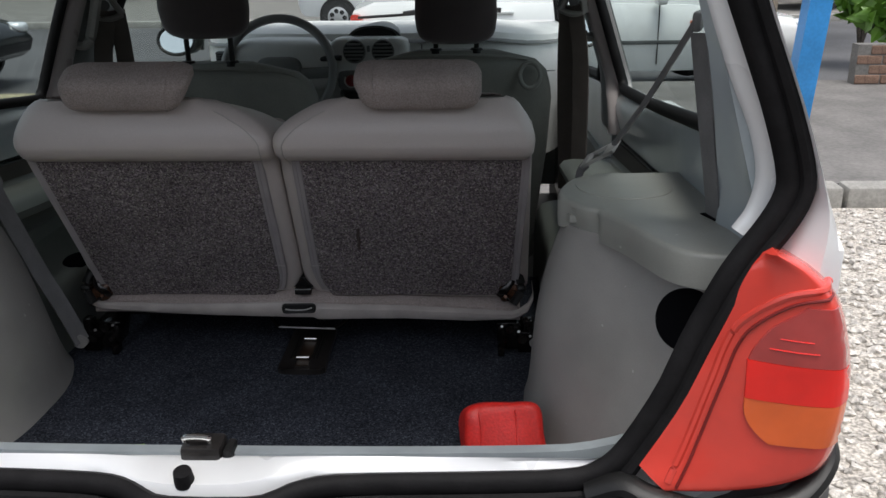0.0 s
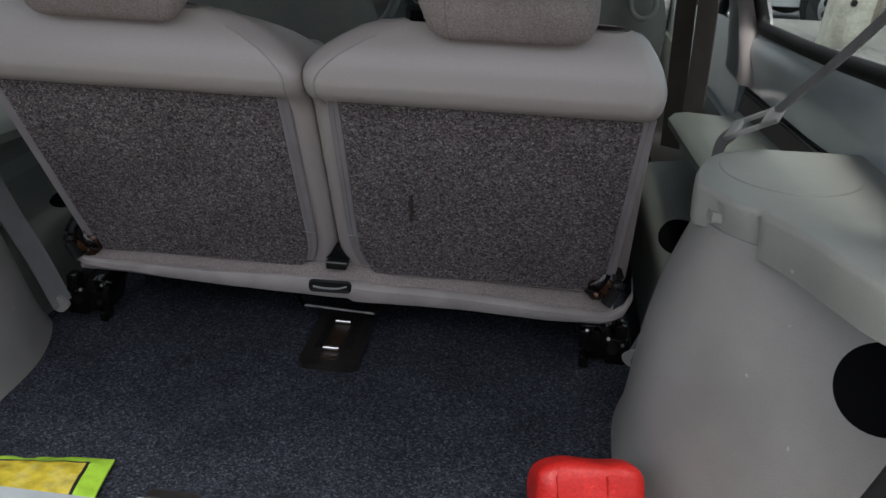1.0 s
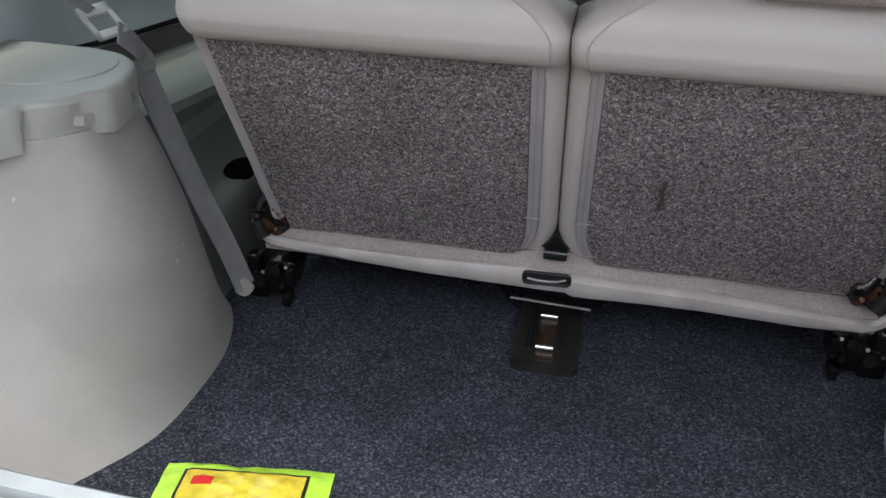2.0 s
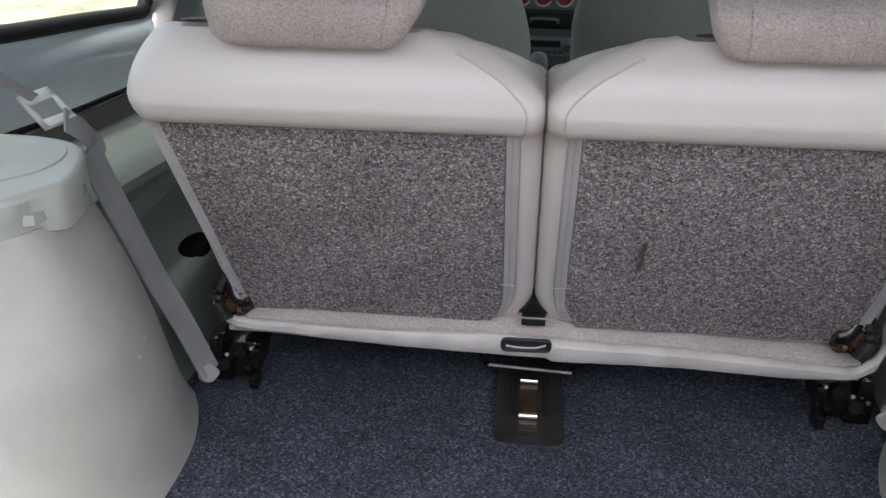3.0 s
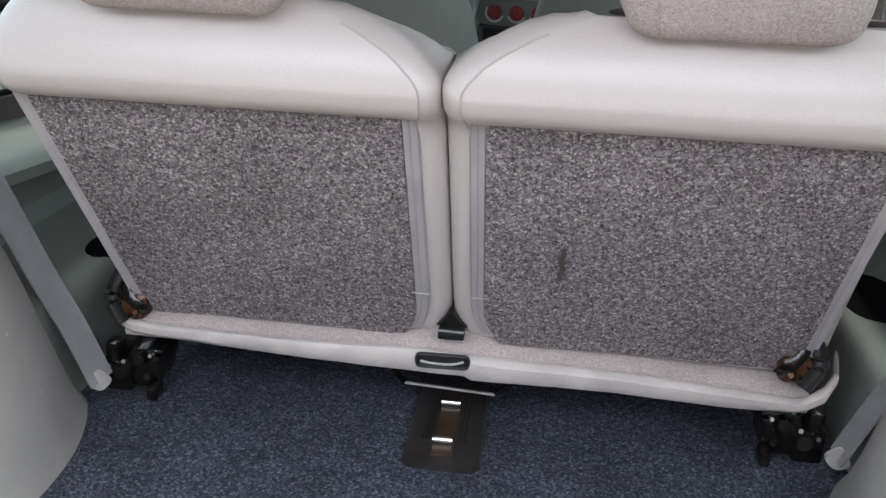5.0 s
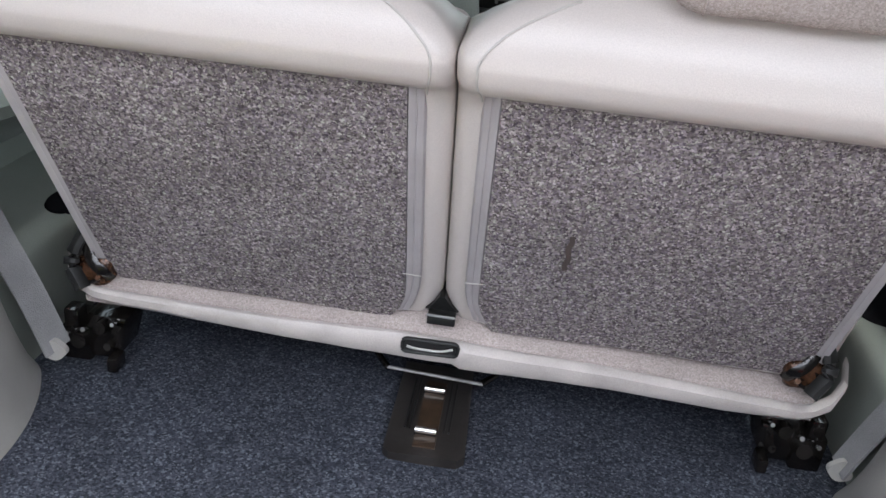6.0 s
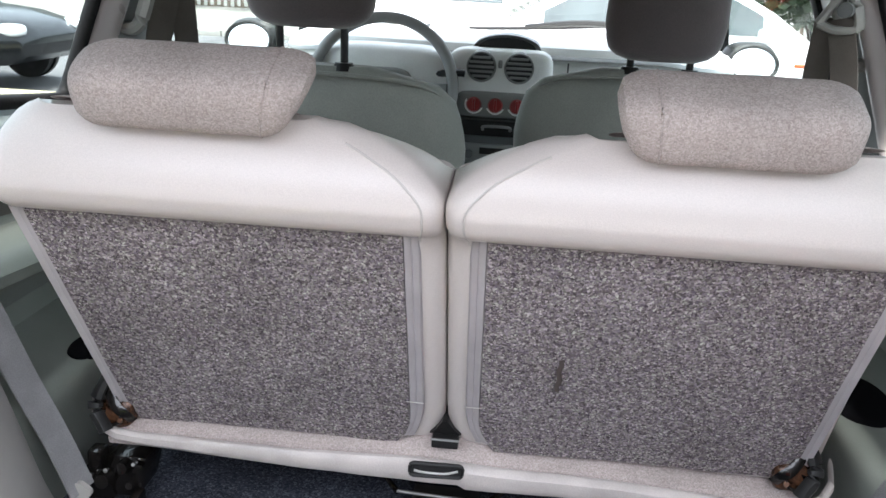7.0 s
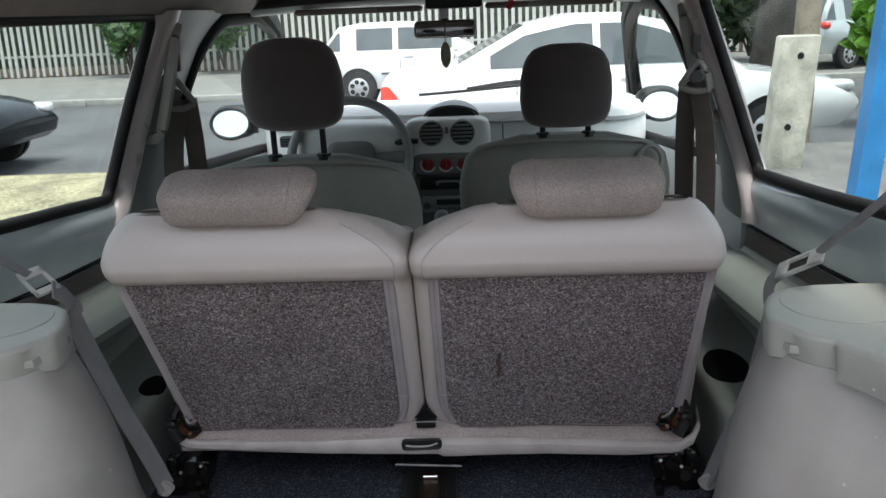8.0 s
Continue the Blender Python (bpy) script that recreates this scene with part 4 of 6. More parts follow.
# hidden cushion and frame
bm = bmesh.new()
box(bm, -0.44, 0.44, 0.86, 1.32, 0.66, 0.76, 0.03)
part("seat_cushion", bm, VELOUR, bench)
bm = bmesh.new()
box(bm, -0.43, 0.43, 0.885, 1.30, 0.60, 0.655, 0.004)
part("under_frame", bm, BLACK, bench, "black seat frame")
for side in (-1, 1):
    bm = bmesh.new()
    pillow(bm, (side * 0.420, 0.802, 0.692), (0.024, 0.016, 0.020), 0.7, 0.7)
    for v in bm.verts:
        v.co += Vector((0.004, 0.003, 0.005)) * noise.noise(v.co * 70)
    hinge = part("hinge", bm, RUST, bench, "oily brown metal hinge")
    bm = bmesh.new()
    sweep(bm, [(side * 0.398, 0.792, 0.684), (side * 0.404, 0.782, 0.698), (side * 0.414, 0.782, 0.708), (side * 0.424, 0.790, 0.722), (side * 0.426, 0.80, 0.735)], 0.007, 0.002, n=20, normal=(0, -1, 0.3))
    part("hinge_leaf", bm, OILY, hinge, "curled dark metal leaf")
    bm = bmesh.new()
    torus(bm, (side * 0.422, 0.786, 0.690), pose(0, 0, 0, 70, 0, 0), 1.0, 0.85, 0.012, 0.0025, 24, 8)
    part("hinge_ring", bm, OILY, hinge, "dark metal ring")
    bm = bmesh.new()
    disc(bm, (side * 0.410, 0.786, 0.686), (0, -1, 0.5), 0.0035, 0.004, 10)
    part("rivet", bm, RUST, hinge)
    bm = bmesh.new()
    sweep(bm, [(side * 0.43, 0.80, 0.74), (side * 0.442, 0.785, 0.705), (side * 0.425, 0.775, 0.675)], 0.010, 0.008, n=12)
    part("hinge_rim", bm, BLACK, bench, "black hinge rim")
    bm = bmesh.new()
    box(bm, 0.398, 0.456, 0.785, 0.85, FLOOR + 0.004, FLOOR + 0.070, 0.012)
    for v in bm.verts:
        v.co.x = side * (v.co.x - 0.25 * (v.co.z - FLOOR))
    br = part("floor_bracket", bm, OILY, bench, "oily black metal floor bracket")
    for nm, (x0, x1, y0, y1, z0, z1) in (("bracket_arm", (0.386, 0.402, 0.778, 0.82, 0.578, 0.612)), ("bracket_base", (0.430, 0.468, 0.780, 0.84, FLOOR + 0.002, 0.600)), ("bracket_foot", (0.388, 0.402, 0.762, 0.79, FLOOR + 0.001, 0.572)), ("bracket_ear", (0.440, 0.460, 0.775, 0.80, 0.600, 0.628))):
        bm = bmesh.new()
        box(bm, *sorted((side * x0, side * x1)), y0, y1, z0, z1, 0.004)
        part(nm, bm, OILY, br)
    for x, y, z, r in ((0.412, 0.786, 0.606, 0.010), (0.438, 0.782, 0.586, 0.012), (0.402, 0.784, 0.582, 0.006)):
        bm = bmesh.new()
        disc(bm, (side * x, y, z), (0, -1, 0.2), r, 0.016, 14, r * 0.8)
        part("bracket_pivot", bm, OILY, br)
    # Small bright discs added for the glints on the oily metal.
    for x, y, z in ((0.430, 0.770, 0.606), (0.454, 0.774, 0.594)):
        bm = bmesh.new()
        disc(bm, (side * x, y, z), (0, -1, 0.4), 0.0030, 0.006, 10)
        part("bracket_glint", bm, CHROME, br, "small bright disc added as a glint")
    bm = bmesh.new()
    disc(bm, (side * 0.396, 0.782, 0.612), (0, -1, 0.4), 0.0026, 0.010, 12)
    part("bolt", bm, CHROME, br, "bright metal bolt")
    br.location += Vector((side * 0.008, 0.024, 0))

# centre latch on the load floor
latch = thing("seat_latch", (0, 0.79, FLOOR), "smoked plastic seat latch plate with bright metal bars on the carpet", "latch")
bm = bmesh.new()
loft(bm, [[Vector((x, y, FLOOR + z)) for x, y in ((-0.044, 0.715), (-0.036, 0.706), (0.043, 0.708), (0.051, 0.718), (0.046, 0.90), (-0.045, 0.90))] for z in (0.0, 0.012)])
plate = part("plate", bm, SMOKE, latch)
bm = bmesh.new()
for x in (-0.025, -0.019, 0.022, 0.028):
    box(bm, x - 0.0012, x + 0.0012, 0.755, 0.86, FLOOR + 0.0122, FLOOR + 0.0145)
part("ribs", bm, BLACK, plate)
bm = bmesh.new()
box(bm, -0.011, 0.015, 0.722, 0.858, FLOOR + 0.0121, FLOOR + 0.0140, 0.0)
part("slot", bm, shader("brown_slot", (0.045, 0.028, 0.018), 0.3, metal=0.3, scale=40, vary=0.4), plate)
for y in (0.747, 0.834):
    bm = bmesh.new()
    box(bm, -0.0125, 0.0145, y - 0.0035, y + 0.0045, FLOOR + 0.010, FLOOR + 0.019, 0.002)
    staple = part("latch_staple", bm, OILY, latch, "dark metal staple")
    bm = bmesh.new()
    sweep(bm, [(-0.0115, y, FLOOR + 0.0185), (0.0135, y, FLOOR + 0.0185)], 0.0042, sides=12)
    part("latch_bar", bm, CHROME, staple, "bright metal latch bar")
rod = None
for pts in ([(-0.088, 0.85, 0.625), (-0.072, 0.828, 0.610), (-0.058, 0.812, 0.6055)], [(0.058, 0.806, 0.6055), (0.074, 0.822, 0.610), (0.092, 0.845, 0.622)]):
    bm = bmesh.new()
    sweep(bm, pts, 0.004, n=14)
    rod = part("release_arm", bm, OILY, latch, "dark metal arm of the release bar")
# Middle of the bar in brighter steel; its highlight is put into the colour.
bm = bmesh.new()
sweep(bm, [(-0.060, 0.813, 0.6055), (0.0, 0.809, 0.6055), (0.060, 0.805, 0.6055)], 0.0022, n=9)
part("bright_middle", bm, shader("highlight_steel", (0.25, 0.245, 0.24), 0.3, metal=0.7, scale=60, vary=0.2), rod, "middle of the bar, its highlight put in as brighter metal")

# ---- quarter trims, lids and belts ----
TOP = [(0.748, 0.680), (0.68, 0.679), (0.60, 0.674), (0.548, 0.662), (0.516, 0.635), (0.496, 0.59), (0.486, 0.545), (0.488, 0.50), (0.506, 0.468), (0.537, 0.445), (0.568, 0.392), (0.592, 0.33), (0.612, 0.285), (0.640, 0.258), (0.69, 0.246), (0.748, 0.244)]
UNDER = [(0.748, 0.680), (0.68, 0.679), (0.60, 0.674), (0.556, 0.662), (0.527, 0.635), (0.508, 0.59), (0.499, 0.545), (0.502, 0.50), (0.524, 0.468), (0.568, 0.435), (0.625, 0.39), (0.68, 0.355), (0.715, 0.34), (0.735, 0.333), (0.748, 0.33)]
BOT = [(0.748, 0.815), (0.65, 0.81), (0.56, 0.803), (0.50, 0.788), (0.470, 0.745), (0.450, 0.69), (0.441, 0.64), (0.438, 0.57), (0.442, 0.51), (0.455, 0.45), (0.475, 0.40), (0.51, 0.34), (0.56, 0.295), (0.64, 0.265), (0.748, 0.25)]
LID_Z = 0.025
# Near-black colour that stands for the shade inside uncut holes.
HOLLOW = shader("dark_hole", (0.005, 0.005, 0.006), 0.95, spec=0.05)
for side in (-1, 1):
    trim = thing("quarter_trim", (side * 0.62, 0.5, FLOOR), "moulded grey plastic wheel-arch trim beside the load floor", "interior trim", "quarter trims")
    bm = bmesh.new()
    rings = []
    n_pts = 60
    t_top = spline([(x, y, 0) for x, y in TOP], 90)
    t_under = spline([(x, y, 0) for x, y in UNDER], n_pts)
    t_bot = spline([(x, y, 0) for x, y in BOT], n_pts)
    for k in range(13):
        f = k / 12
        e = f ** 0.8
        rings.append([Vector((side * (a.x + (b.x - a.x) * e - 0.019 * math.sin(math.pi * f ** 1.35)), a.y + (b.y - a.y) * e, FLOOR - 0.005 + f * 0.385)) for a, b in zip(t_bot, t_under)])
    loft(bm, rings)
    arch = BVHTree.FromBMesh(bm)
    part("arch_cover", bm, TRIM, trim)
    # lid: thick rounded slab, cut back in a notch along its inner rim
    bm = bmesh.new()
    rings = []
    for z, grow in ((0.894, -0.003), (0.8955, 0.0), (0.912, 0.001), (0.9385, 0.001), (0.9425, -0.0008), (0.945, -0.004), (0.9458, -0.009)):
        ring = []
        for p in t_top:
            d = (p - Vector((0.68, 0.5, 0))).normalized()
            q = p + d * grow
            cut = max(0.0, min(1.0, (q.y - 0.440) / 0.018, (0.530 - q.y) / 0.035)) if q.x < 0.58 else 0.0
            cut = cut * cut * (3 - 2 * cut)
            deep = 0.020 if z < 0.93 else 0.013
            ring.append(Vector((side * min(q.x + deep * cut, 0.748), q.y, z + LID_Z + (0.006 * cut if z < 0.92 else 0.0))))
        rings.append(ring)
    loft(bm, rings)
    lid = part("lid", bm, TRIM_LID, trim, "flat grey lid with a notch at its edge")
    bm = bmesh.new()
    loft(bm, [[Vector((side * (0.598 + r * math.cos(a)), 0.585 + r * math.sin(a), z + LID_Z)) for a in np.linspace(0, 2 * math.pi, 56, endpoint=False)] for r, z in ((0.080, 0.942), (0.080, 0.9462), (0.079, 0.9474), (0.075, 0.9478))])
    part("raised_disc", bm, TRIM_LID, lid)
    bm = bmesh.new()
    loft(bm, [[Vector((side * x, y, z)) for x, y in ((0.494, 0.524), (0.500, 0.494), (0.514, 0.489), (0.522, 0.507), (0.518, 0.526))] for z in (0.937, 0.948)])
    flap = part("notch_flap", bm, TRIM_LID, lid, "small moulded flap in the notch")
    bm = bmesh.new()
    disc(bm, (side * 0.510, 0.504, 0.943), (0, 0, 1), 0.004, 0.0055, 12)
    part("flap_hole", bm, HOLLOW, flap)
    bm = bmesh.new()
    rim = [(side * (0.4960 - 0.0045 * (k & 1)), 0.58, 0.942) for k in range(2)]
    loft(bm, [[Vector((x, 0.578 + 0.009 * math.cos(a), 0.943 + 0.0065 * math.sin(a))) for a in np.linspace(0, 2 * math.pi, 16, endpoint=False)] for x, _, _ in rim])
    part("rim_hole", bm, PILLAR, lid, "small oval hole in the rim")
    # slot that the belt drops into
    bm = bmesh.new()
    box(bm, -0.004, 0.004, -0.030, 0.030, -0.002, 0.0015, 0.0, m=Matrix.Translation((side * 0.700, 0.40, 0.971)) @ pose(0, 0, 0, 0, 0, 20 * side))
    part("belt_slot", bm, HOLLOW, lid, "dark slot for the belt")
    if side > 0:
        # Near-black patch on the cover: the opening's shade is put into its colour.
        bm = bmesh.new()
        ax = Vector((-0.62, -0.72, 0.32)).normalized()
        mid = Vector((0.668, 0.350, 0.832))
        across = Vector((0, 0, 1)).cross(ax).normalized()
        along = ax.cross(across)
        rings = []
        for rad, lift in ((1.0, 0.0), (0.97, 0.0020), (0.9, 0.0028), (0.6, 0.003), (0.3, 0.003), (0.05, 0.003)):
            ring = []
            for a in np.linspace(0, 2 * math.pi, 40, endpoint=False):
                p = mid + across * (0.047 * rad * math.cos(a)) + along * (0.047 * rad * math.sin(a))
                hit = arch.ray_cast(p + ax * 0.15, -ax)[0] or p
                ring.append(hit + ax * lift)
            rings.append(ring)
        loft(bm, rings)
        part("access_hole", bm, HOLLOW, trim, "round black patch for the shade in the access opening")
    # upper armrest panel with cup recess
    side_trim = thing("side_armrest_panel", (side * 0.68, 1.1, 0.75), "grey-green moulded armrest panel with a cup recess beside the rear seat", "interior trim", "armrest panels")
    bm = bmesh.new()
    prof = [(0.74, 0.955), (0.716, 0.95), (0.714, 0.90), (0.708, 0.842), (0.698, 0.832), (0.670, 0.829), (0.605, 0.832), (0.580, 0.828), (0.568, 0.816), (0.570, 0.800), (0.595, 0.786), (0.632, 0.772), (0.648, 0.752), (0.640, 0.728), (0.60, 0.711), (0.545, 0.704), (0.524, 0.697), (0.515, 0.684), (0.512, 0.660), (0.508, 0.60), (0.502, 0.30), (0.74, 0.30)]

    def armrest(x, y, z):
        """A point of the panel: its shelf falls towards the front, its top stays under the painted flank."""
        rise = 0.09 * (1.25 - y) * min(1.0, max(0.0, (z - 0.74) / 0.05)) if z < 0.88 else 0.0
        return Vector((side * x, y, min(z + rise, low_z(y) - 0.012)))

    loft(bm, [[armrest(x, y, z) for x, z in prof] for y in np.linspace(0.72, 1.40, 15)])
    skin = BVHTree.FromBMesh(bm)
    part("panel", bm, TRIM_GREEN, side_trim)
    bm = bmesh.new()
    loft(bm, [[armrest(x, y, z) for x, z in ((0.7125, 0.948), (0.7105, 0.90), (0.7045, 0.8435), (0.7075, 0.8435), (0.7135, 0.90), (0.7155, 0.948))] for y in np.linspace(0.725, 1.395, 15)])
    part("recess_wall", bm, WALL_TRIM, side_trim, "dark brown strip above the armrest shelf")
    # Recess is not cut: a dark patch carries its shade in the colour.
    bm = bmesh.new()
    ax = Vector((-0.15 * side, 0, 0.98)).normalized()
    mid = Vector((0.562, 0.992, 0.706)) if side > 0 else Vector((-0.538, 0.955, 0.704))
    cup = 1.0 if side > 0 else 0.55
    across = Vector((0, 1, 0)).cross(ax).normalized()
    along = ax.cross(across)
    rings = []
    for rad, lift in ((1.0, 0.0), (0.96, 0.0022), (0.88, 0.003), (0.6, 0.0035), (0.3, 0.0035), (0.05, 0.0035)):
        ring = []
        for a in np.linspace(0, 2 * math.pi, 28, endpoint=False):
            p = mid + across * (0.040 * cup * rad * math.cos(a)) + along * (0.080 * cup * rad * math.sin(a))
            hit = skin.ray_cast(p + ax * 0.06, -ax)[0] or p
            ring.append(hit + ax * lift)
        rings.append(ring)
    loft(bm, rings)
    part("cup_recess", bm, HOLLOW, side_trim, "dark patch for the shade in the cup recess")
    # belt
    belt = thing("rear_seat_belt", (side * 0.47, 0.70, FLOOR), "grey seat belt running over the trim with its pale buckle tongue", "seat belt", "rear belts")
    o = 0.0 if side < 0 else 0.020
    bm = bmesh.new()
    sweep(bm, [(side * (0.452 + o), 0.755, 0.598), (side * (0.478 + o), 0.752, 0.672), (side * (0.505 + o), 0.742, 0.750), (side * (0.524 + o * 0.5), 0.726, 0.830), (side * (0.535 + o * 0.2), 0.705, 0.900), (side * 0.538, 0.684, 0.952)], 0.0195, 0.0014, n=60, normal=(side * -0.95, -0.25 if side < 0 else -0.02, 0.15), square=True)
    part("lower_strap", bm, BELT, belt)
    bm = bmesh.new()
    sweep(bm, [(side * x, y, z) for x, y, z in (((0.537, 0.690, 0.940), (0.532, 0.684, 0.960), (0.532, 0.670, 0.979), (0.541, 0.651, 0.998)) if side < 0 else ((0.538, 0.698, 0.930), (0.536, 0.698, 0.952), (0.539, 0.695, 0.970), (0.549, 0.687, 0.985)))], 0.0165 if side < 0 else 0.009, 0.0014, n=24, normal=(side * -0.5, -0.4, 0.75) if side < 0 else (-0.75, -0.45, 0.3), square=True)
    part("strap_fold", bm, BELT, belt)
    bm = bmesh.new()
    start = (-0.580, 0.672, 1.012) if side < 0 else (0.586, 0.651, 1.024)
    ups = [start, (side * 0.618, 0.545, 1.12), (side * 0.646, 0.385, 1.253)]
    sweep(bm, ups, 0.0062, 0.0014, n=20, normal=(side * -0.7, 0.3, -0.3), square=True)
    part("upper_strap", bm, BELT, belt)
    bm = bmesh.new()
    sweep(bm, [(side * 0.649, 0.375, 1.24), (side * 0.670, 0.372, 1.11), (side * 0.702, 0.408, 0.966)], 0.0195, 0.0014, n=20, normal=(side * -0.95, -0.30, 0), square=True)
    part("reel_strap", bm, BELT, belt)
    bm = bmesh.new()
    if side < 0:
        nz, up = Vector((0.35, -0.36, 0.86)), Vector((-0.070, 0.041, 0.024))
    else:
        nz, up = Vector((-0.62, 0.0, 0.78)), Vector((0.047, -0.045, 0.050))
    nz = nz.normalized()
    sx = up.cross(nz).normalized()
    up = nz.cross(sx)
    mt = Matrix((sx, up, nz)).transposed().to_4x4()
    mt.translation = Vector((-0.567, 0.662, 1.007) if side < 0 else (0.567, 0.662, 1.007))
    k = 1.0 if side < 0 else 1.35
    for a, b, c, d in ((-0.020, -0.014, -0.028, 0.028), (0.014, 0.020, -0.028, 0.028), (-0.020, 0.020, 0.010, 0.028), (-0.020, 0.020, -0.028, -0.016)):
        box(bm, a, b, c * k, d * k, -0.003, 0.003, 0.0012, m=mt)
    part("tongue", bm, TONGUE, belt, "pale plastic belt tongue")
    bm = bmesh.new()
    box(bm, -0.018, 0.018, -0.006, 0.006, -0.013, 0.013, 0.004, m=Matrix.Translation((side * 0.648, 0.380, 1.255)) @ pose(0, 0, 0, 0, 0, 70))
    part("belt_guide", bm, PILLAR, belt, "grey belt guide")
    bm = bmesh.new()
    loft(bm, [[Vector((side * (x + o), y, z)) for x, z in rounded([(0.434, 0.602), (0.450, 0.584), (0.470, 0.592), (0.455, 0.618)], 0.010)] for y in (0.747, 0.754)])
    part("anchor_cover", bm, TRIM, belt, "grey plastic anchor cover")

# ---- loose things on the load floor ----
pouch = thing("red_pouch", (0.40, 0.38, FLOOR), "small red nylon pouch lying against the wheel-arch trim", "pouch")
bm = bmesh.new()
MB = Matrix.Translation((0.394, 0.392, 0.609)) @ pose(0, 0, 0, -30, 0, 8)
pillow(bm, (0, 0, 0), (0.066, 0.034, 0.054), 0.4, 0.35, nu=60, nv=28)
for v in bm.verts:
    p = v.co.copy()
    v.co.x += 0.07 * -p.z * (1 if p.x > 0 else 0.2) + 0.003 * noise.noise(p * 30 + Vector((5, 5, 5)))
    v.co.y -= 0.0022 * math.sin(p.x * 105 + 8 * p.z) + 0.004 * noise.noise(p * 22)
    v.co.z += 0.006 * noise.noise(Vector((p.x * 22, 1, 2)))
    v.co = MB @ v.co
    v.co.z = max(v.co.z, FLOOR + 0.004)
bag = part("bag", bm, RED_CLOTH, pouch)
for x in (-0.040, 0.018):
    bm = bmesh.new()
    sweep(bm, [MB @ Vector((x + 0.05 * -z + 0.002 * math.sin(z * 60), -0.0345 - 0.0022 * math.sin(x * 105 + 8 * z) - 0.004 * noise.noise(Vector((x, -0.034, z)) * 22), z)) for z in np.linspace(-0.040, 0.040, 9)], 0.0013, sides=6, n=24)
    part("seam", bm, RED_CLOTH, bag, "raised sewn crease")
packet = thing("cleaning_cloth_packet", (-0.30, 0.36, FLOOR), "shiny lime green packet with yellow label on the carpet", "packet")
MP = Matrix.Translation((-0.303, 0.372, FLOOR + 0.004)) @ pose(0, 0, 0, 0, 0, 8)


def packet_z(x, y):
    return 0.004 + 0.010 * max(0, 1 - (x / 0.1) ** 4) * max(0, 1 - (y / 0.055) ** 4) + 0.0022 * noise.noise(Vector((x * 35, y * 35, 7))) + 0.0022 * (1 - abs(noise.noise(Vector((x * 22 + y * 30, y * 18, 3)))) * 2)


def packet_sheet(name, x0, x1, y0, y1, lift, mat, label, parent, thick=0.003):
    bm = bmesh.new()
    nx, ny = 34, 20
    g = [[bm.verts.new(MP @ Vector((x0 + (x1 - x0) * i / nx, y0 + (y1 - y0) * j / ny, packet_z(x0 + (x1 - x0) * i / nx, y0 + (y1 - y0) * j / ny) + lift))) for i in range(nx + 1)] for j in range(ny + 1)]
    for j in range(ny):
        for i in range(nx):
            bm.faces.new((g[j][i], g[j][i + 1], g[j + 1][i + 1], g[j + 1][i]))
    r = bmesh.ops.extrude_face_region(bm, geom=bm.faces[:])
    for v in r["geom"]:
        if isinstance(v, bmesh.types.BMVert):
            v.co.z -= thick
    return part(name, bm, mat, parent, label)


wrap = packet_sheet("wrapper", -0.098, 0.098, -0.055, 0.055, 0.0, LIME, "shiny lime green wrapper", packet)
packet_sheet("label_border", -0.073, 0.073, -0.058, 0.040, 0.0006, INK, "black border line", wrap, 0.0005)
packet_sheet("label", -0.069, 0.069, -0.058, 0.036, 0.0012, YELLOW, "yellow printed label", wrap, 0.0005)
packet_sheet("print_mark", -0.058, -0.034, 0.010, 0.024, 0.0018, PRINT_RED, "small red printed mark", wrap, 0.0005)


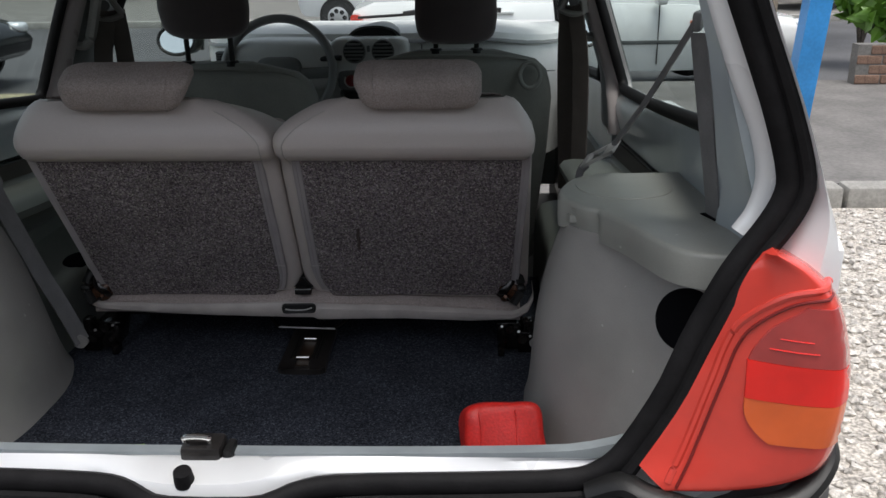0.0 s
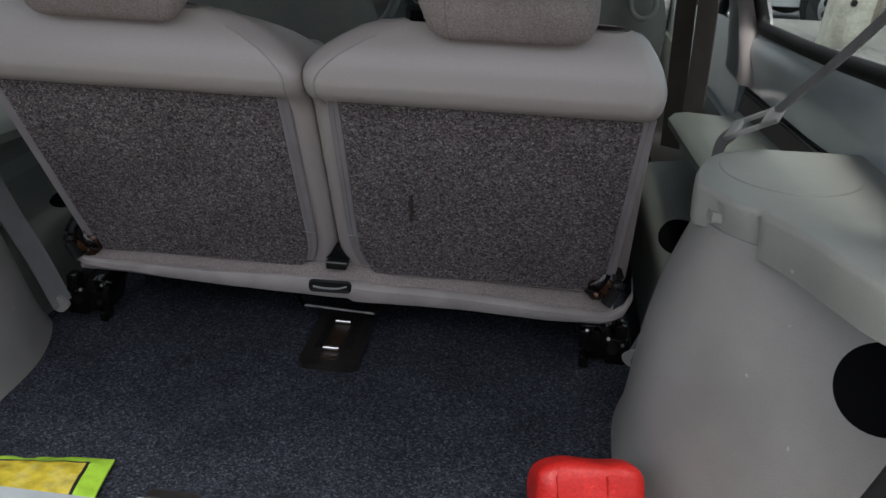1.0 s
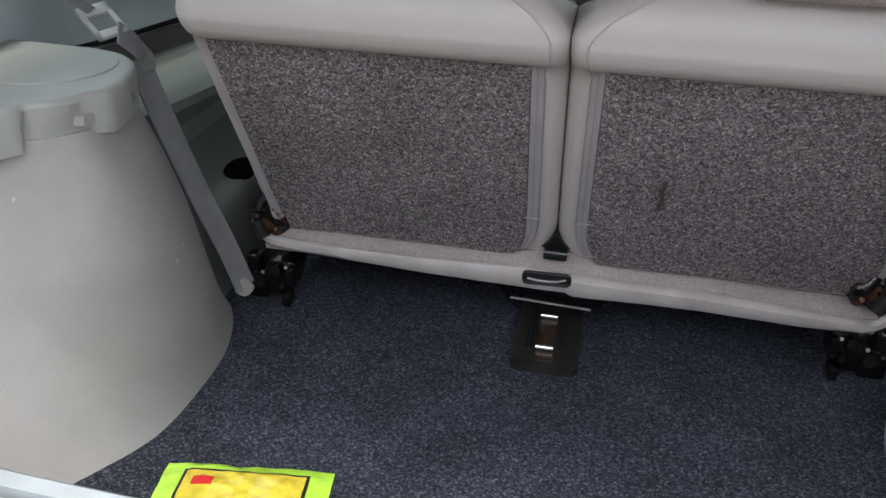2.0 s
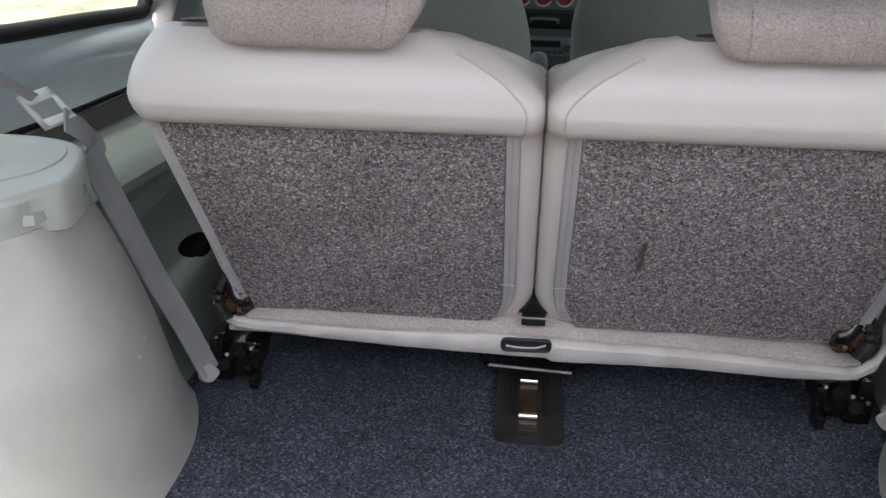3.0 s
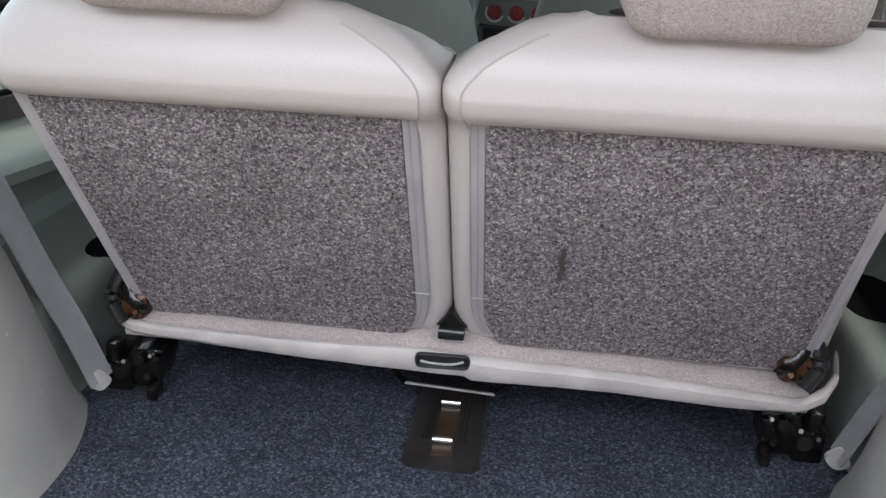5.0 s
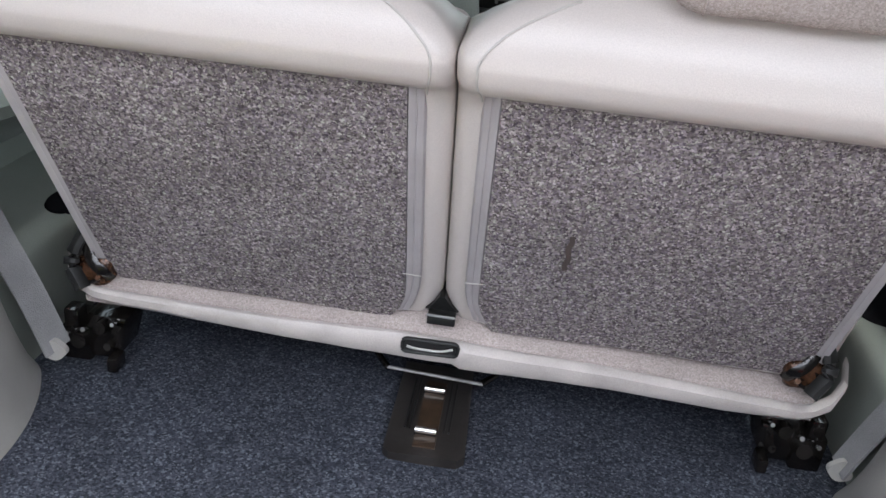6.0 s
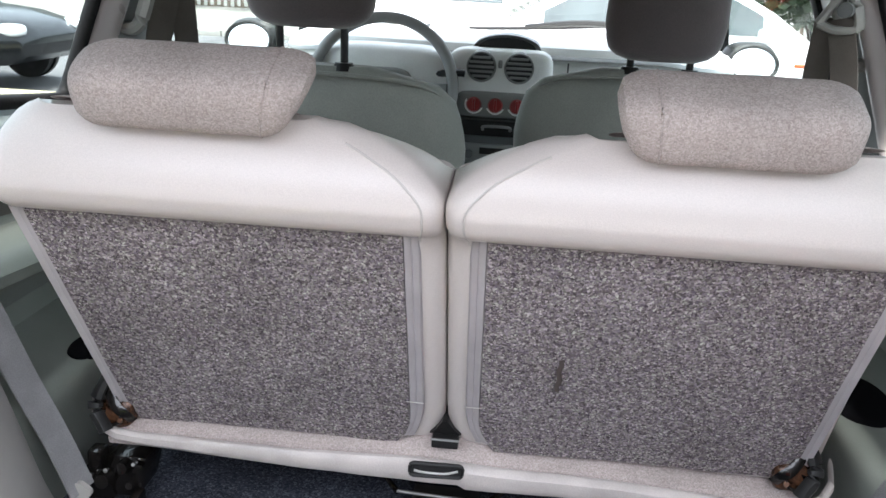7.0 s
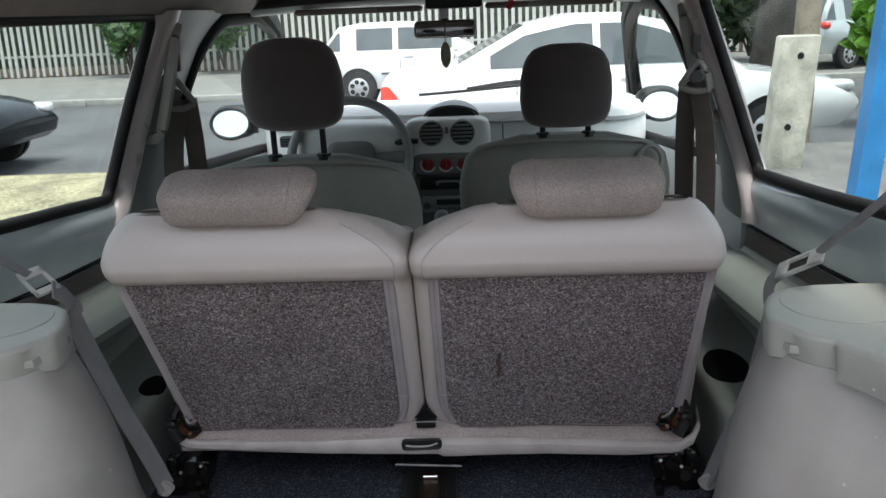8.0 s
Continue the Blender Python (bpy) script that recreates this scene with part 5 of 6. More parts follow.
# ---- front seats ----
def front_seat(cx, y0, label):
    s = thing("bucket_seat", (cx, y0 + 0.2, 0.3), label, "car seat", "front seats")
    bm = bmesh.new()
    rings = []
    for k in range(22):
        f = k / 21
        z = 0.55 + 0.545 * f
        yc = y0 + 0.02 + 0.30 * (1.095 - z)
        hw = lerp_table([(0, 0.22), (0.5, 0.245), (0.78, 0.25), (0.9, 0.235), (0.96, 0.20), (0.99, 0.15), (1.0, 0.10)], f)
        th = lerp_table([(0, 0.07), (0.8, 0.065), (0.93, 0.055), (1.0, 0.022)], f)
        ring = []
        for i in range(36):
            a = 2 * math.pi * i / 36
            ring.append(Vector((cx + hw * math.copysign(abs(math.cos(a)) ** 0.6, math.cos(a)), yc + th * math.copysign(abs(math.sin(a)) ** 0.7, math.sin(a)), z)))
        rings.append(ring)
    loft(bm, rings)
    b = part("backrest", bm, SEAT_CLOTH, s, "dark grey cloth backrest")
    bm = bmesh.new()
    sweep(bm, [(cx - 0.235, y0 + 0.045, 1.0), (cx - 0.20, y0 + 0.005, 1.062), (cx - 0.1, y0 - 0.022, 1.083), (cx + 0.1, y0 - 0.022, 1.083), (cx + 0.20, y0 + 0.005, 1.062), (cx + 0.235, y0 + 0.045, 1.0)], 0.0035, n=40, sides=6)
    part("piping", bm, SEAT_CLOTH, b, "raised seam piping")
    bm = bmesh.new()
    pillow(bm, (cx, y0 + 0.48, 0.50), (0.25, 0.27, 0.09), 0.4, 0.4)
    part("seat_cushion", bm, SEAT_CLOTH, s, "grey cloth cushion")
    bm = bmesh.new()
    rings = []
    for k in range(30):
        f = k / 29
        z = 1.165 + 0.185 * f
        hw = lerp_table([(0, 0.06), (0.02, 0.074), (0.05, 0.085), (0.10, 0.094), (0.18, 0.100), (0.35, 0.104), (0.6, 0.102), (0.75, 0.096), (0.85, 0.088), (0.93, 0.075), (0.975, 0.058), (1, 0.035)], f)
        th = lerp_table([(0, 0.03), (0.08, 0.045), (0.5, 0.055), (0.85, 0.042), (1, 0.014)], f)
        ring = []
        for i in range(32):
            a = 2 * math.pi * i / 32
            ring.append(Vector((cx + hw * math.copysign(abs(math.cos(a)) ** 0.72, math.cos(a)), y0 + 0.01 - 0.12 * (z - 1.165) + th * math.copysign(abs(math.sin(a)) ** 0.75, math.sin(a)), z)))
        rings.append(ring)
    loft(bm, rings)
    part("headrest", bm, HEAD_CLOTH, s, "dark brown cloth headrest")
    for dx in (-0.052, 0.052):
        bm = bmesh.new()
        sweep(bm, [(cx + dx, y0 + 0.015, 1.08), (cx + dx, y0 + 0.01, 1.18)], 0.0065, sides=10)
        p = part("headrest_post", bm, BLACK, s, "black headrest post")
        bm = bmesh.new()
        disc(bm, (cx + dx, y0 + 0.012, 1.088), (0, 0, 1), 0.02, 0.012, 20, 0.014)
        part("collar", bm, BLACK, p)
    return s


driver = front_seat(-0.275, 1.22, "dark grey cloth driver's seat with brown headrest")
copilot = front_seat(0.300, 1.43, "dark grey cloth passenger seat with brown headrest")
for o in driver.children:
    if o.name.startswith("headrest") and "post" not in o.name:
        o.location.z -= 0.012
for o in copilot.children:
    if o.name.startswith("headrest") and "post" not in o.name:
        o.location.z -= 0.052
bm = bmesh.new()
torus(bm, (0.487, 1.40, 1.035), pose(0, 0, 0, 75, 0, 0), 0.8, 1.0, 0.032, 0.006, 30, 8)
part("lever_ring", bm, SEAT_CLOTH, copilot, "oval grey release loop")

# front belts on the pillars
for side, yb in ((-1, 1.47), (1, 1.47)):
    belt = thing("front_seat_belt", (side * 0.63, yb, 1.0), "brown seat belt hanging from a grey pillar guide", "seat belt", "front belts")
    bm = bmesh.new()
    sweep(bm, [(side * 0.600, yb - 0.01, 1.20), (side * 0.618, yb - 0.04, 1.05), (side * 0.62, yb - 0.05, 0.75)], 0.024, 0.0018, n=14, normal=(side * -0.7, -0.7, 0), square=True)
    part("strap", bm, BELT_BROWN, belt)
    bm = bmesh.new()
    sweep(bm, [(side * 0.585, yb + 0.01, 1.20), (side * 0.585, yb + 0.03, 1.05), (side * 0.60, yb + 0.06, 0.70)], 0.022, 0.0018, n=14, normal=(side * -0.5, -0.85, 0), square=True)
    part("strap", bm, BELT_BROWN, belt)
    bm = bmesh.new()
    sweep(bm, [(side * 0.565, yb + 0.0, 1.19), (side * 0.60, yb - 0.02, 1.245), (side * 0.625, yb - 0.03, 1.19), (side * 0.595, yb - 0.01, 1.18), (side * 0.565, yb + 0.0, 1.19)], 0.010, 0.008, n=30)
    part("guide", bm, TRIM, belt, "grey plastic belt guide")
    bm = bmesh.new()
    disc(bm, (side * 0.60, yb - 0.03, 1.215), (side * -0.5, -0.8, 0), 0.013, 0.016, 16)
    part("guide_bolt", bm, DASH_DARK, belt, "dark bolt cover")
    bm = bmesh.new()
    box(bm, -0.012, 0.012, -0.008, 0.008, -0.02, 0.02, 0.003, m=Matrix.Translation((side * 0.60, yb + 0.0, 1.285)))
    part("height_slider", bm, DASH_DARK, belt, "dark height slider")

# ---- dashboard ----
dash = thing("dashboard", (0, 2.2, 0.75), "pale grey dashboard with round vents and red knobs", "dashboard")
bm = bmesh.new()
prof = [(2.16, 0.62), (2.15, 0.80), (2.12, 0.90), (2.11, 0.99), (2.12, 1.040), (2.145, 1.068), (2.20, 1.077), (2.45, 1.085), (2.84, 1.045), (2.84, 0.62)]
loft(bm, [[Vector((x, y + (0.10 * (x / 0.7) ** 2 + 0.42 * max(0, (abs(x) - 0.42) / 0.28) ** 2) * (1 if y < 2.5 else 0.2), z - 0.05 * max(0, (abs(x) - 0.42) / 0.28))) for y, z in prof] for x in np.linspace(-0.70, 0.70, 25)])
part("main_panel", bm, DASH, dash, "pale grey plastic panel")
bm = bmesh.new()
loft(bm, [[Vector((x, y + 0.10 * (x / 0.7) ** 2 + 0.42 * max(0, (abs(x) - 0.42) / 0.28) ** 2, z - 0.05 * max(0, (abs(x) - 0.42) / 0.28))) for y, z in ((2.10, 1.041), (2.104, 1.045), (2.13, 1.050), (2.13, 1.041))] for x in np.linspace(-0.69, 0.69, 25)])
part("trim_line", bm, DASH_MID, dash)
bm = bmesh.new()
pillow(bm, (0.0, 2.11, 0.990), (0.132, 0.06, 0.074), 0.35, 0.35, nu=40, nv=20)
pod = part("centre_pod", bm, DASH, dash, "pale grey centre pod")
for x in (-0.047, 0.047):
    bm = bmesh.new()
    disc(bm, (x, 2.058, 1.021), (0, -1, 0.1), 0.040, 0.012, 36, 0.036)
    vent = part("round_vent", bm, DASH_MID, pod, "round air vent")
    bm = bmesh.new()
    disc(bm, (x, 2.0455, 1.0222), (0, -1, 0.1), 0.033, 0.002, 36)
    part("vent_well", bm, BLACK, vent)
    for k in range(5):
        bm = bmesh.new()
        zz = 1.022 + (k - 2) * 0.0115
        w = math.sqrt(max(0, 0.032 ** 2 - (zz - 1.022) ** 2))
        box(bm, x - w, x + w, 2.038, 2.044, zz - 0.0028, zz + 0.0028, 0.001)
        part("vent_slat", bm, DASH_MID, vent)
bm = bmesh.new()
box(bm, -0.005, 0.005, 2.042, 2.052, 1.02, 1.04, 0.003)
part("hazard_switch", bm, DASH_MID, pod)
bm = bmesh.new()
pillow(bm, (-0.002, 2.085, 0.928), (0.105, 0.045, 0.034), 0.3, 0.4, nu=40, nv=16)
kp = part("heater_panel", bm, DASH_MID, dash, "grey oval heater panel")
for x in (-0.06, -0.006, 0.048):
    bm = bmesh.new()
    disc(bm, (x, 2.045, 0.928), (0, -1, 0.1), 0.024, 0.004, 28)
    ring = part("knob_ring", bm, DASH, kp)
    bm = bmesh.new()
    disc(bm, (x, 2.042, 0.928), (0, -1, 0.1), 0.0195, 0.010, 28, 0.016)
    kn = part("heater_knob", bm, RED_KNOB, kp, "red heater knob")
    bm = bmesh.new()
    box(bm, x - 0.003, x + 0.003, 2.022, 2.034, 0.915, 0.944, 0.002, m=None)
    part("grip", bm, RED_KNOB, kn)
bm = bmesh.new()
box(bm, -0.105, 0.10, 2.07, 2.16, 0.60, 0.895, 0.012)
cons = part("console", bm, DASH_DARK, dash, "dark centre console")
bm = bmesh.new()
box(bm, -0.09, 0.085, 2.062, 2.072, 0.845, 0.885, 0.004)
part("storage_slot", bm, BLACK, cons, "dark storage slot")
bm = bmesh.new()
sweep(bm, [(-0.035, 2.06, 0.862), (-0.03, 2.052, 0.872), (0.03, 2.052, 0.872), (0.035, 2.06, 0.862)], 0.004, n=14)
part("slot_handle", bm, DASH_MID, cons)
bm = bmesh.new()
box(bm, -0.085, 0.08, 2.056, 2.072, 0.775, 0.825, 0.005)
radio = part("radio", bm, DASH_MID, cons, "grey car radio")
for k in range(6):
    bm = bmesh.new()
    box(bm, -0.035 + k * 0.015, -0.024 + k * 0.015, 2.052, 2.057, 0.783, 0.791, 0.001)
    part("button", bm, DASH_DARK, radio)
for x in (-0.068, 0.064):
    bm = bmesh.new()
    disc(bm, (x, 2.056, 0.80), (0, -1, 0), 0.011, 0.012, 18)
    part("radio_knob", bm, DASH_DARK, radio)
bm = bmesh.new()
box(bm, -0.04, 0.045, 2.052, 2.057, 0.800, 0.817, 0.001)
part("radio_display", bm, BLACK, radio)
# display hood
bm = bmesh.new()
loft(bm, [[Vector((0.012 + k * 0.082 * math.cos(a), y, 1.058 + k * 0.036 * math.sin(a))) for a in np.linspace(0, math.pi, 17)] for y, k in ((2.14, 1.0), (2.13, 1.06), (2.2, 1.08), (2.45, 0.7))])
hood = part("display_hood", bm, DASH_MID, dash, "grey display hood")
bm = bmesh.new()
loft(bm, [[Vector((0.012 + 0.074 * math.cos(a), y, 1.061 + 0.029 * math.sin(a))) for a in np.linspace(0, math.pi, 17)] for y in (2.120, 2.128)])
part("display", bm, BLACK, hood, "dark display")
bm = bmesh.new()
box(bm, -0.008, 0.012, 2.088, 2.096, 1.046, 1.052, 0.001)
part("red_marker", bm, RED_KNOB, dash, "small red marker")
# glove box line, instrument cover, side vent
bm = bmesh.new()
sweep(bm, [(0.17, 2.116, 1.035), (0.17, 2.108, 0.95), (0.19, 2.108, 0.935), (0.62, 2.19, 0.935)], 0.002, sides=6)
part("glovebox_gap", bm, DASH_DARK, dash)
bm = bmesh.new()
pillow(bm, (-0.29, 2.12, 0.975), (0.19, 0.10, 0.085), 0.5, 0.5)
part("column_cover", bm, DASH, dash, "pale steering column cover")
bm = bmesh.new()
box(bm, -0.53, -0.47, 2.13, 2.16, 0.98, 1.015, 0.006)
sv = part("side_vent", bm, BLACK, dash, "black side vent")
for k in range(4):
    bm = bmesh.new()
    box(bm, -0.528, -0.472, 2.124, 2.132, 0.984 + k * 0.008, 0.988 + k * 0.008, 0.001)
    part("vent_slat", bm, DASH_DARK, sv)
# steering wheel, stalk
wheel = thing("steering_wheel", (-0.290, 2.0, 0.96), "grey plastic steering wheel on the driver's side", "steering wheel")
bm = bmesh.new()
mw = pose(0, 0, 0, 68, 0, 0)
torus(bm, (-0.290, 2.0, 0.962), mw, 1, 1, 0.178, 0.0145, 56, 12)
part("rim", bm, shader("grey_wheel_plastic", (0.27, 0.27, 0.265), 0.5, scale=10, vary=0.08), wheel, "grey steering wheel rim")
bm = bmesh.new()
pillow(bm, (-0.290, 2.02, 0.95), (0.075, 0.035, 0.06), 0.5, 0.5)
part("hub", bm, DASH_MID, wheel)
for dx in (-1, 1):
    bm = bmesh.new()
    sweep(bm, [(-0.290 + dx * 0.06, 2.015, 0.955), (-0.290 + dx * 0.165, 2.0, 0.962)], 0.018, 0.012, sides=10, normal=(0, 1, 0))
    part("spoke", bm, DASH_MID, wheel)
bm = bmesh.new()
sweep(bm, [(-0.22, 2.06, 0.99), (-0.11, 2.02, 1.005), (-0.085, 2.015, 1.005)], 0.009, n=9)
part("stalk", bm, BLACK, dash, "dark control stalk")
gear = thing("gear_lever", (-0.01, 1.78, 0.45), "grey gear lever between the front seats", "gear lever")
bm = bmesh.new()
sweep(bm, [(-0.01, 1.80, 0.42), (-0.01, 1.775, 0.80)], 0.008, sides=10)
part("shaft", bm, BLACK, gear)
bm = bmesh.new()
pillow(bm, (-0.01, 1.775, 0.815), (0.022, 0.024, 0.032), 0.8, 0.9, nu=20, nv=12)
part("knob", bm, DASH_MID, gear, "round grey gear knob")

# ---- overhead ----
mirror = thing("rear_view_mirror", (0.003, 2.15, 1.40), "black rear-view mirror with a hanging pendant cord", "mirror")
bm = bmesh.new()
box(bm, -0.089, 0.096, 2.10, 2.13, 1.298, 1.350, 0.012, 3)
part("housing", bm, BLACK, mirror)
bm = bmesh.new()
box(bm, -0.083, 0.090, 2.096, 2.099, 1.303, 1.345, 0.001)
part("mirror_glass", bm, shader("dim_mirror", (0.35, 0.35, 0.35), 0.08, metal=1.0), mirror, "dim mirror glass")
bm = bmesh.new()
sweep(bm, [(0.003, 2.125, 1.34), (0.003, 2.16, 1.42)], 0.012)
part("arm", bm, BLACK, mirror)
console = thing("overhead_console", (0.03, 2.12, 1.42), "black overhead lamp console under the roof", "console")
bm = bmesh.new()
box(bm, -0.05, 0.117, 2.05, 2.20, 1.382, 1.44, 0.01)
part("body", bm, BLACK, console)
pend = thing("hanging_pendant", (0.004, 2.085, 1.30), "small yellow and white oval pendant hanging from the mirror", "ornament")
bm = bmesh.new()
sweep(bm, [(0.004, 2.092, 1.35), (0.004, 2.088, 1.285)], 0.0015, sides=6)
part("cord", bm, BLACK, pend)
bm = bmesh.new()
loft(bm, [[Vector((0.004 + 0.016 * math.cos(a), y, 1.25 + 0.038 * math.sin(a))) for a in np.linspace(0, 2 * math.pi, 24, endpoint=False)] for y in (2.084, 2.090)])
part("plate", bm, shader("olive_enamel", (0.30, 0.28, 0.12), 0.3, scale=60, vary=0.2), pend)
bm = bmesh.new()
loft(bm, [[Vector((0.004 + 0.008 * math.cos(a), y, 1.255 + 0.018 * math.sin(a))) for a in np.linspace(0, 2 * math.pi, 18, endpoint=False)] for y in (2.0825, 2.0838)])
part("inlay", bm, TONGUE, pend, "pale inlay")
rib = thing("hanging_ribbon", (0.0, 2.07, 1.40), "pale lilac ribbon hanging at the mirror", "ribbon")
bm = bmesh.new()
sweep(bm, [(-0.004, 2.075, 1.45), (0.0, 2.07, 1.40), (0.004, 2.075, 1.355)], 0.012, 0.0015, n=14, normal=(0, -1, 0), square=True)
part("strip", bm, HIVIS, rib)
for cx, lab in ((-0.25, ""), (0.31, "")):
    visor = thing("sun_visor", (cx, 2.18, 1.40), "grey sun visor folded up at the windscreen header", "sun visor", "sun visors")
    bm = bmesh.new()
    box(bm, cx - 0.185, cx + 0.185, 2.05, 2.20, 1.378, 1.396, 0.008, 3)
    part("flap", bm, ROOF_LINING, visor)
    bm = bmesh.new()
    box(bm, cx - 0.06, cx + 0.06, 2.046, 2.049, 1.381, 1.392, 0.0)
    part("label_strip", bm, TRIM, visor, "paler printed strip")
tag = thing("red_tag", (0.195, 2.03, 1.40), "small red tag hanging from the visor", "tag")
bm = bmesh.new()
sweep(bm, [(0.195, 2.04, 1.43), (0.20, 2.035, 1.40), (0.192, 2.04, 1.375)], 0.008, 0.0015, n=10, normal=(0, -1, 0), square=True)
part("strip", bm, PRINT_RED, tag)
for side in (-1, 1):
    # Raised edge of the pillar cover, built as a bent bar.
    grab = thing("pillar_trim_edge", (side * 0.6, 1.42, 1.25), "raised grey plastic edge of the pillar trim", "handle", "grab handles")
    bm = bmesh.new()
    dy = 0.055 + 0.045 * side
    sweep(bm, [(side * 0.655, 1.37 + dy, 1.12), (side * 0.622, 1.37 + dy, 1.135), (side * 0.592, 1.385 + dy, 1.25), (side * 0.578, 1.40 + dy, 1.33), (side * 0.575, 1.42 + dy, 1.37)], 0.014, 0.012, n=30)
    part("bar", bm, TRIM, grab)

# ---- outside mirrors ----
for side, xm, y, z in ((-1, 0.82, 2.62, 1.005), (1, 0.765, 2.70, 1.012)):
    om = thing("door_mirror", (side * xm, y, z), "oval black door mirror on the car's flank", "mirror", "door mirrors")
    bm = bmesh.new()
    pillow(bm, (side * xm, y + 0.060, z), (0.086, 0.055, 0.064), 0.8, 0.8)
    part("housing", bm, BLACK, om)
    bm = bmesh.new()
    mm = Matrix.Translation((side * xm, y - 0.016, z)) @ pose(0, 0, 0, -13, 0, 12 * side)
    loft(bm, [[mm @ Vector((0.074 * math.cos(a), yy, 0.052 * math.sin(a))) for a in np.linspace(0, 2 * math.pi, 36, endpoint=False)] for yy in (0.0, 0.006)])
    part("mirror_face", bm, MIRROR, om, "bright mirror glass")
    bm = bmesh.new()
    torus(bm, mm @ Vector((0, 0, 0)), mm.to_3x3().to_4x4() @ pose(0, 0, 0, 90, 0, 0), 1.0, 0.7, 0.079, 0.007, 40, 8)
    part("rim", bm, BLACK, om, "black mirror rim")
    bm = bmesh.new()
    sweep(bm, [(side * (xm - 0.08), y + 0.07, z - 0.03), (side * xm, y + 0.06, z - 0.02)], 0.02)
    part("arm", bm, BLACK, om)


# ---- street ----
def sheet(name, x0, x1, y0, y1, z, material, label, nx=1, ny=1, lump=0.0, depth=0.04):
    bm = bmesh.new()
    g = [[bm.verts.new((x0 + (x1 - x0) * i / nx, y0 + (y1 - y0) * j / ny, z + lump * noise.noise(Vector((i * 0.7, j * 0.7, 2))))) for i in range(nx + 1)] for j in range(ny + 1)]
    for j in range(ny):
        for i in range(nx):
            bm.faces.new((g[j][i], g[j][i + 1], g[j + 1][i + 1], g[j + 1][i]))
    r = bmesh.ops.extrude_face_region(bm, geom=bm.faces[:])
    for v in r["geom"]:
        if isinstance(v, bmesh.types.BMVert):
            v.co.z -= depth
    return solid(name, bm, material, label, "ground", kind="structure")


ROAD = -0.25
sheet("ground", -400, 400, -400, 400, ROAD - 0.02, PAVING, "grey paved ground reaching far away")
sheet("road", -60, 60, 7.75, 17.0, ROAD, ASPHALT, "dark asphalt road")
sheet("yard", -40, 40, -8.0, 7.6, -0.03, PAVING, "grey paved ground under the parked car", depth=0.25)
sheet("verge", -30, -0.95, 2.0, 7.58, -0.005, EARTH, "dry straw-coloured grass verge", 40, 12, 0.02)
sheet("pavement_far", -60, 60, 17.2, 26, ROAD + 0.12, CONCRETE, "grey concrete pavement", depth=0.14)
sheet("pavement_near", 1.0, 30, 3.80, 7.4, 0.09, PAVING, "grey paved footpath")
for i in range(40):
    bm = bmesh.new()
    box(bm, -40 + i * 2.0, -38.02 + i * 2.0, 17.0, 17.2, ROAD - 0.05, ROAD + 0.13, 0.015)
    k = solid("kerb_stone", bm, KERB, "pale concrete kerb stone along the road", "kerb", group="far kerb")
for i in range(8):
    bm = bmesh.new()
    box(bm, 1.3 + i * 1.0, 2.28 + i * 1.0, 3.64, 3.80, -0.08, 0.11, 0.02)
    solid("kerb_stone", bm, KERB, "pale concrete kerb stone beside the gravel", "kerb", group="near kerb")

# gravel beside the car
rng = np.random.default_rng(3)
verts, faces = [], []
ICO = [(-0.53, 0, 0.85), (0.53, 0, 0.85), (-0.53, 0, -0.85), (0.53, 0, -0.85), (0, 0.85, 0.53), (0, 0.85, -0.53), (0, -0.85, 0.53), (0, -0.85, -0.53), (0.85, 0.53, 0), (-0.85, 0.53, 0), (0.85, -0.53, 0), (-0.85, -0.53, 0)]
ICO_F = [(0, 4, 1), (0, 9, 4), (9, 5, 4), (4, 5, 8), (4, 8, 1), (8, 10, 1), (8, 3, 10), (5, 3, 8), (5, 2, 3), (2, 7, 3), (7, 10, 3), (7, 6, 10), (7, 11, 6), (11, 0, 6), (0, 1, 6), (6, 1, 10), (9, 0, 11), (9, 11, 2), (9, 2, 5), (7, 2, 11)]
ico = np.array(ICO)
for i in range(7000):
    x, y = rng.uniform(1.0, 4.4), rng.uniform(0.4, 3.6)
    s = rng.uniform(0.010, 0.024)
    p = ico * (s * rng.uniform(0.6, 1.2, 3)) * np.array([1, 1, 0.7]) + rng.normal(0, s * 0.12, (12, 3)) + np.array([x, y, 0.0 + s * 0.2])
    base = len(verts)
    verts.extend(map(tuple, p))
    faces.extend([(a + base, b + base, c + base) for a, b, c in ICO_F])
me = bpy.data.meshes.new("gravel")
me.from_pydata(verts, [], faces)
mat = shader("loose_gravel", (0.50, 0.47, 0.43), 0.9, scale=45, vary=0.4, fine=200, fine_vary=0.15)
me.materials.append(mat)
tagged(new("gravel", me), "pale mixed gravel stones beside the car", "gravel", kind="stuff")
sheet("gravel_bed", 0.95, 4.5, 0.2, 3.64, 0.0, shader("gravel_bed_sand", (0.38, 0.35, 0.31), 0.95, scale=20, vary=0.3, bump=0.8, fine=80, fine_vary=0.4), "sandy gravel bed")

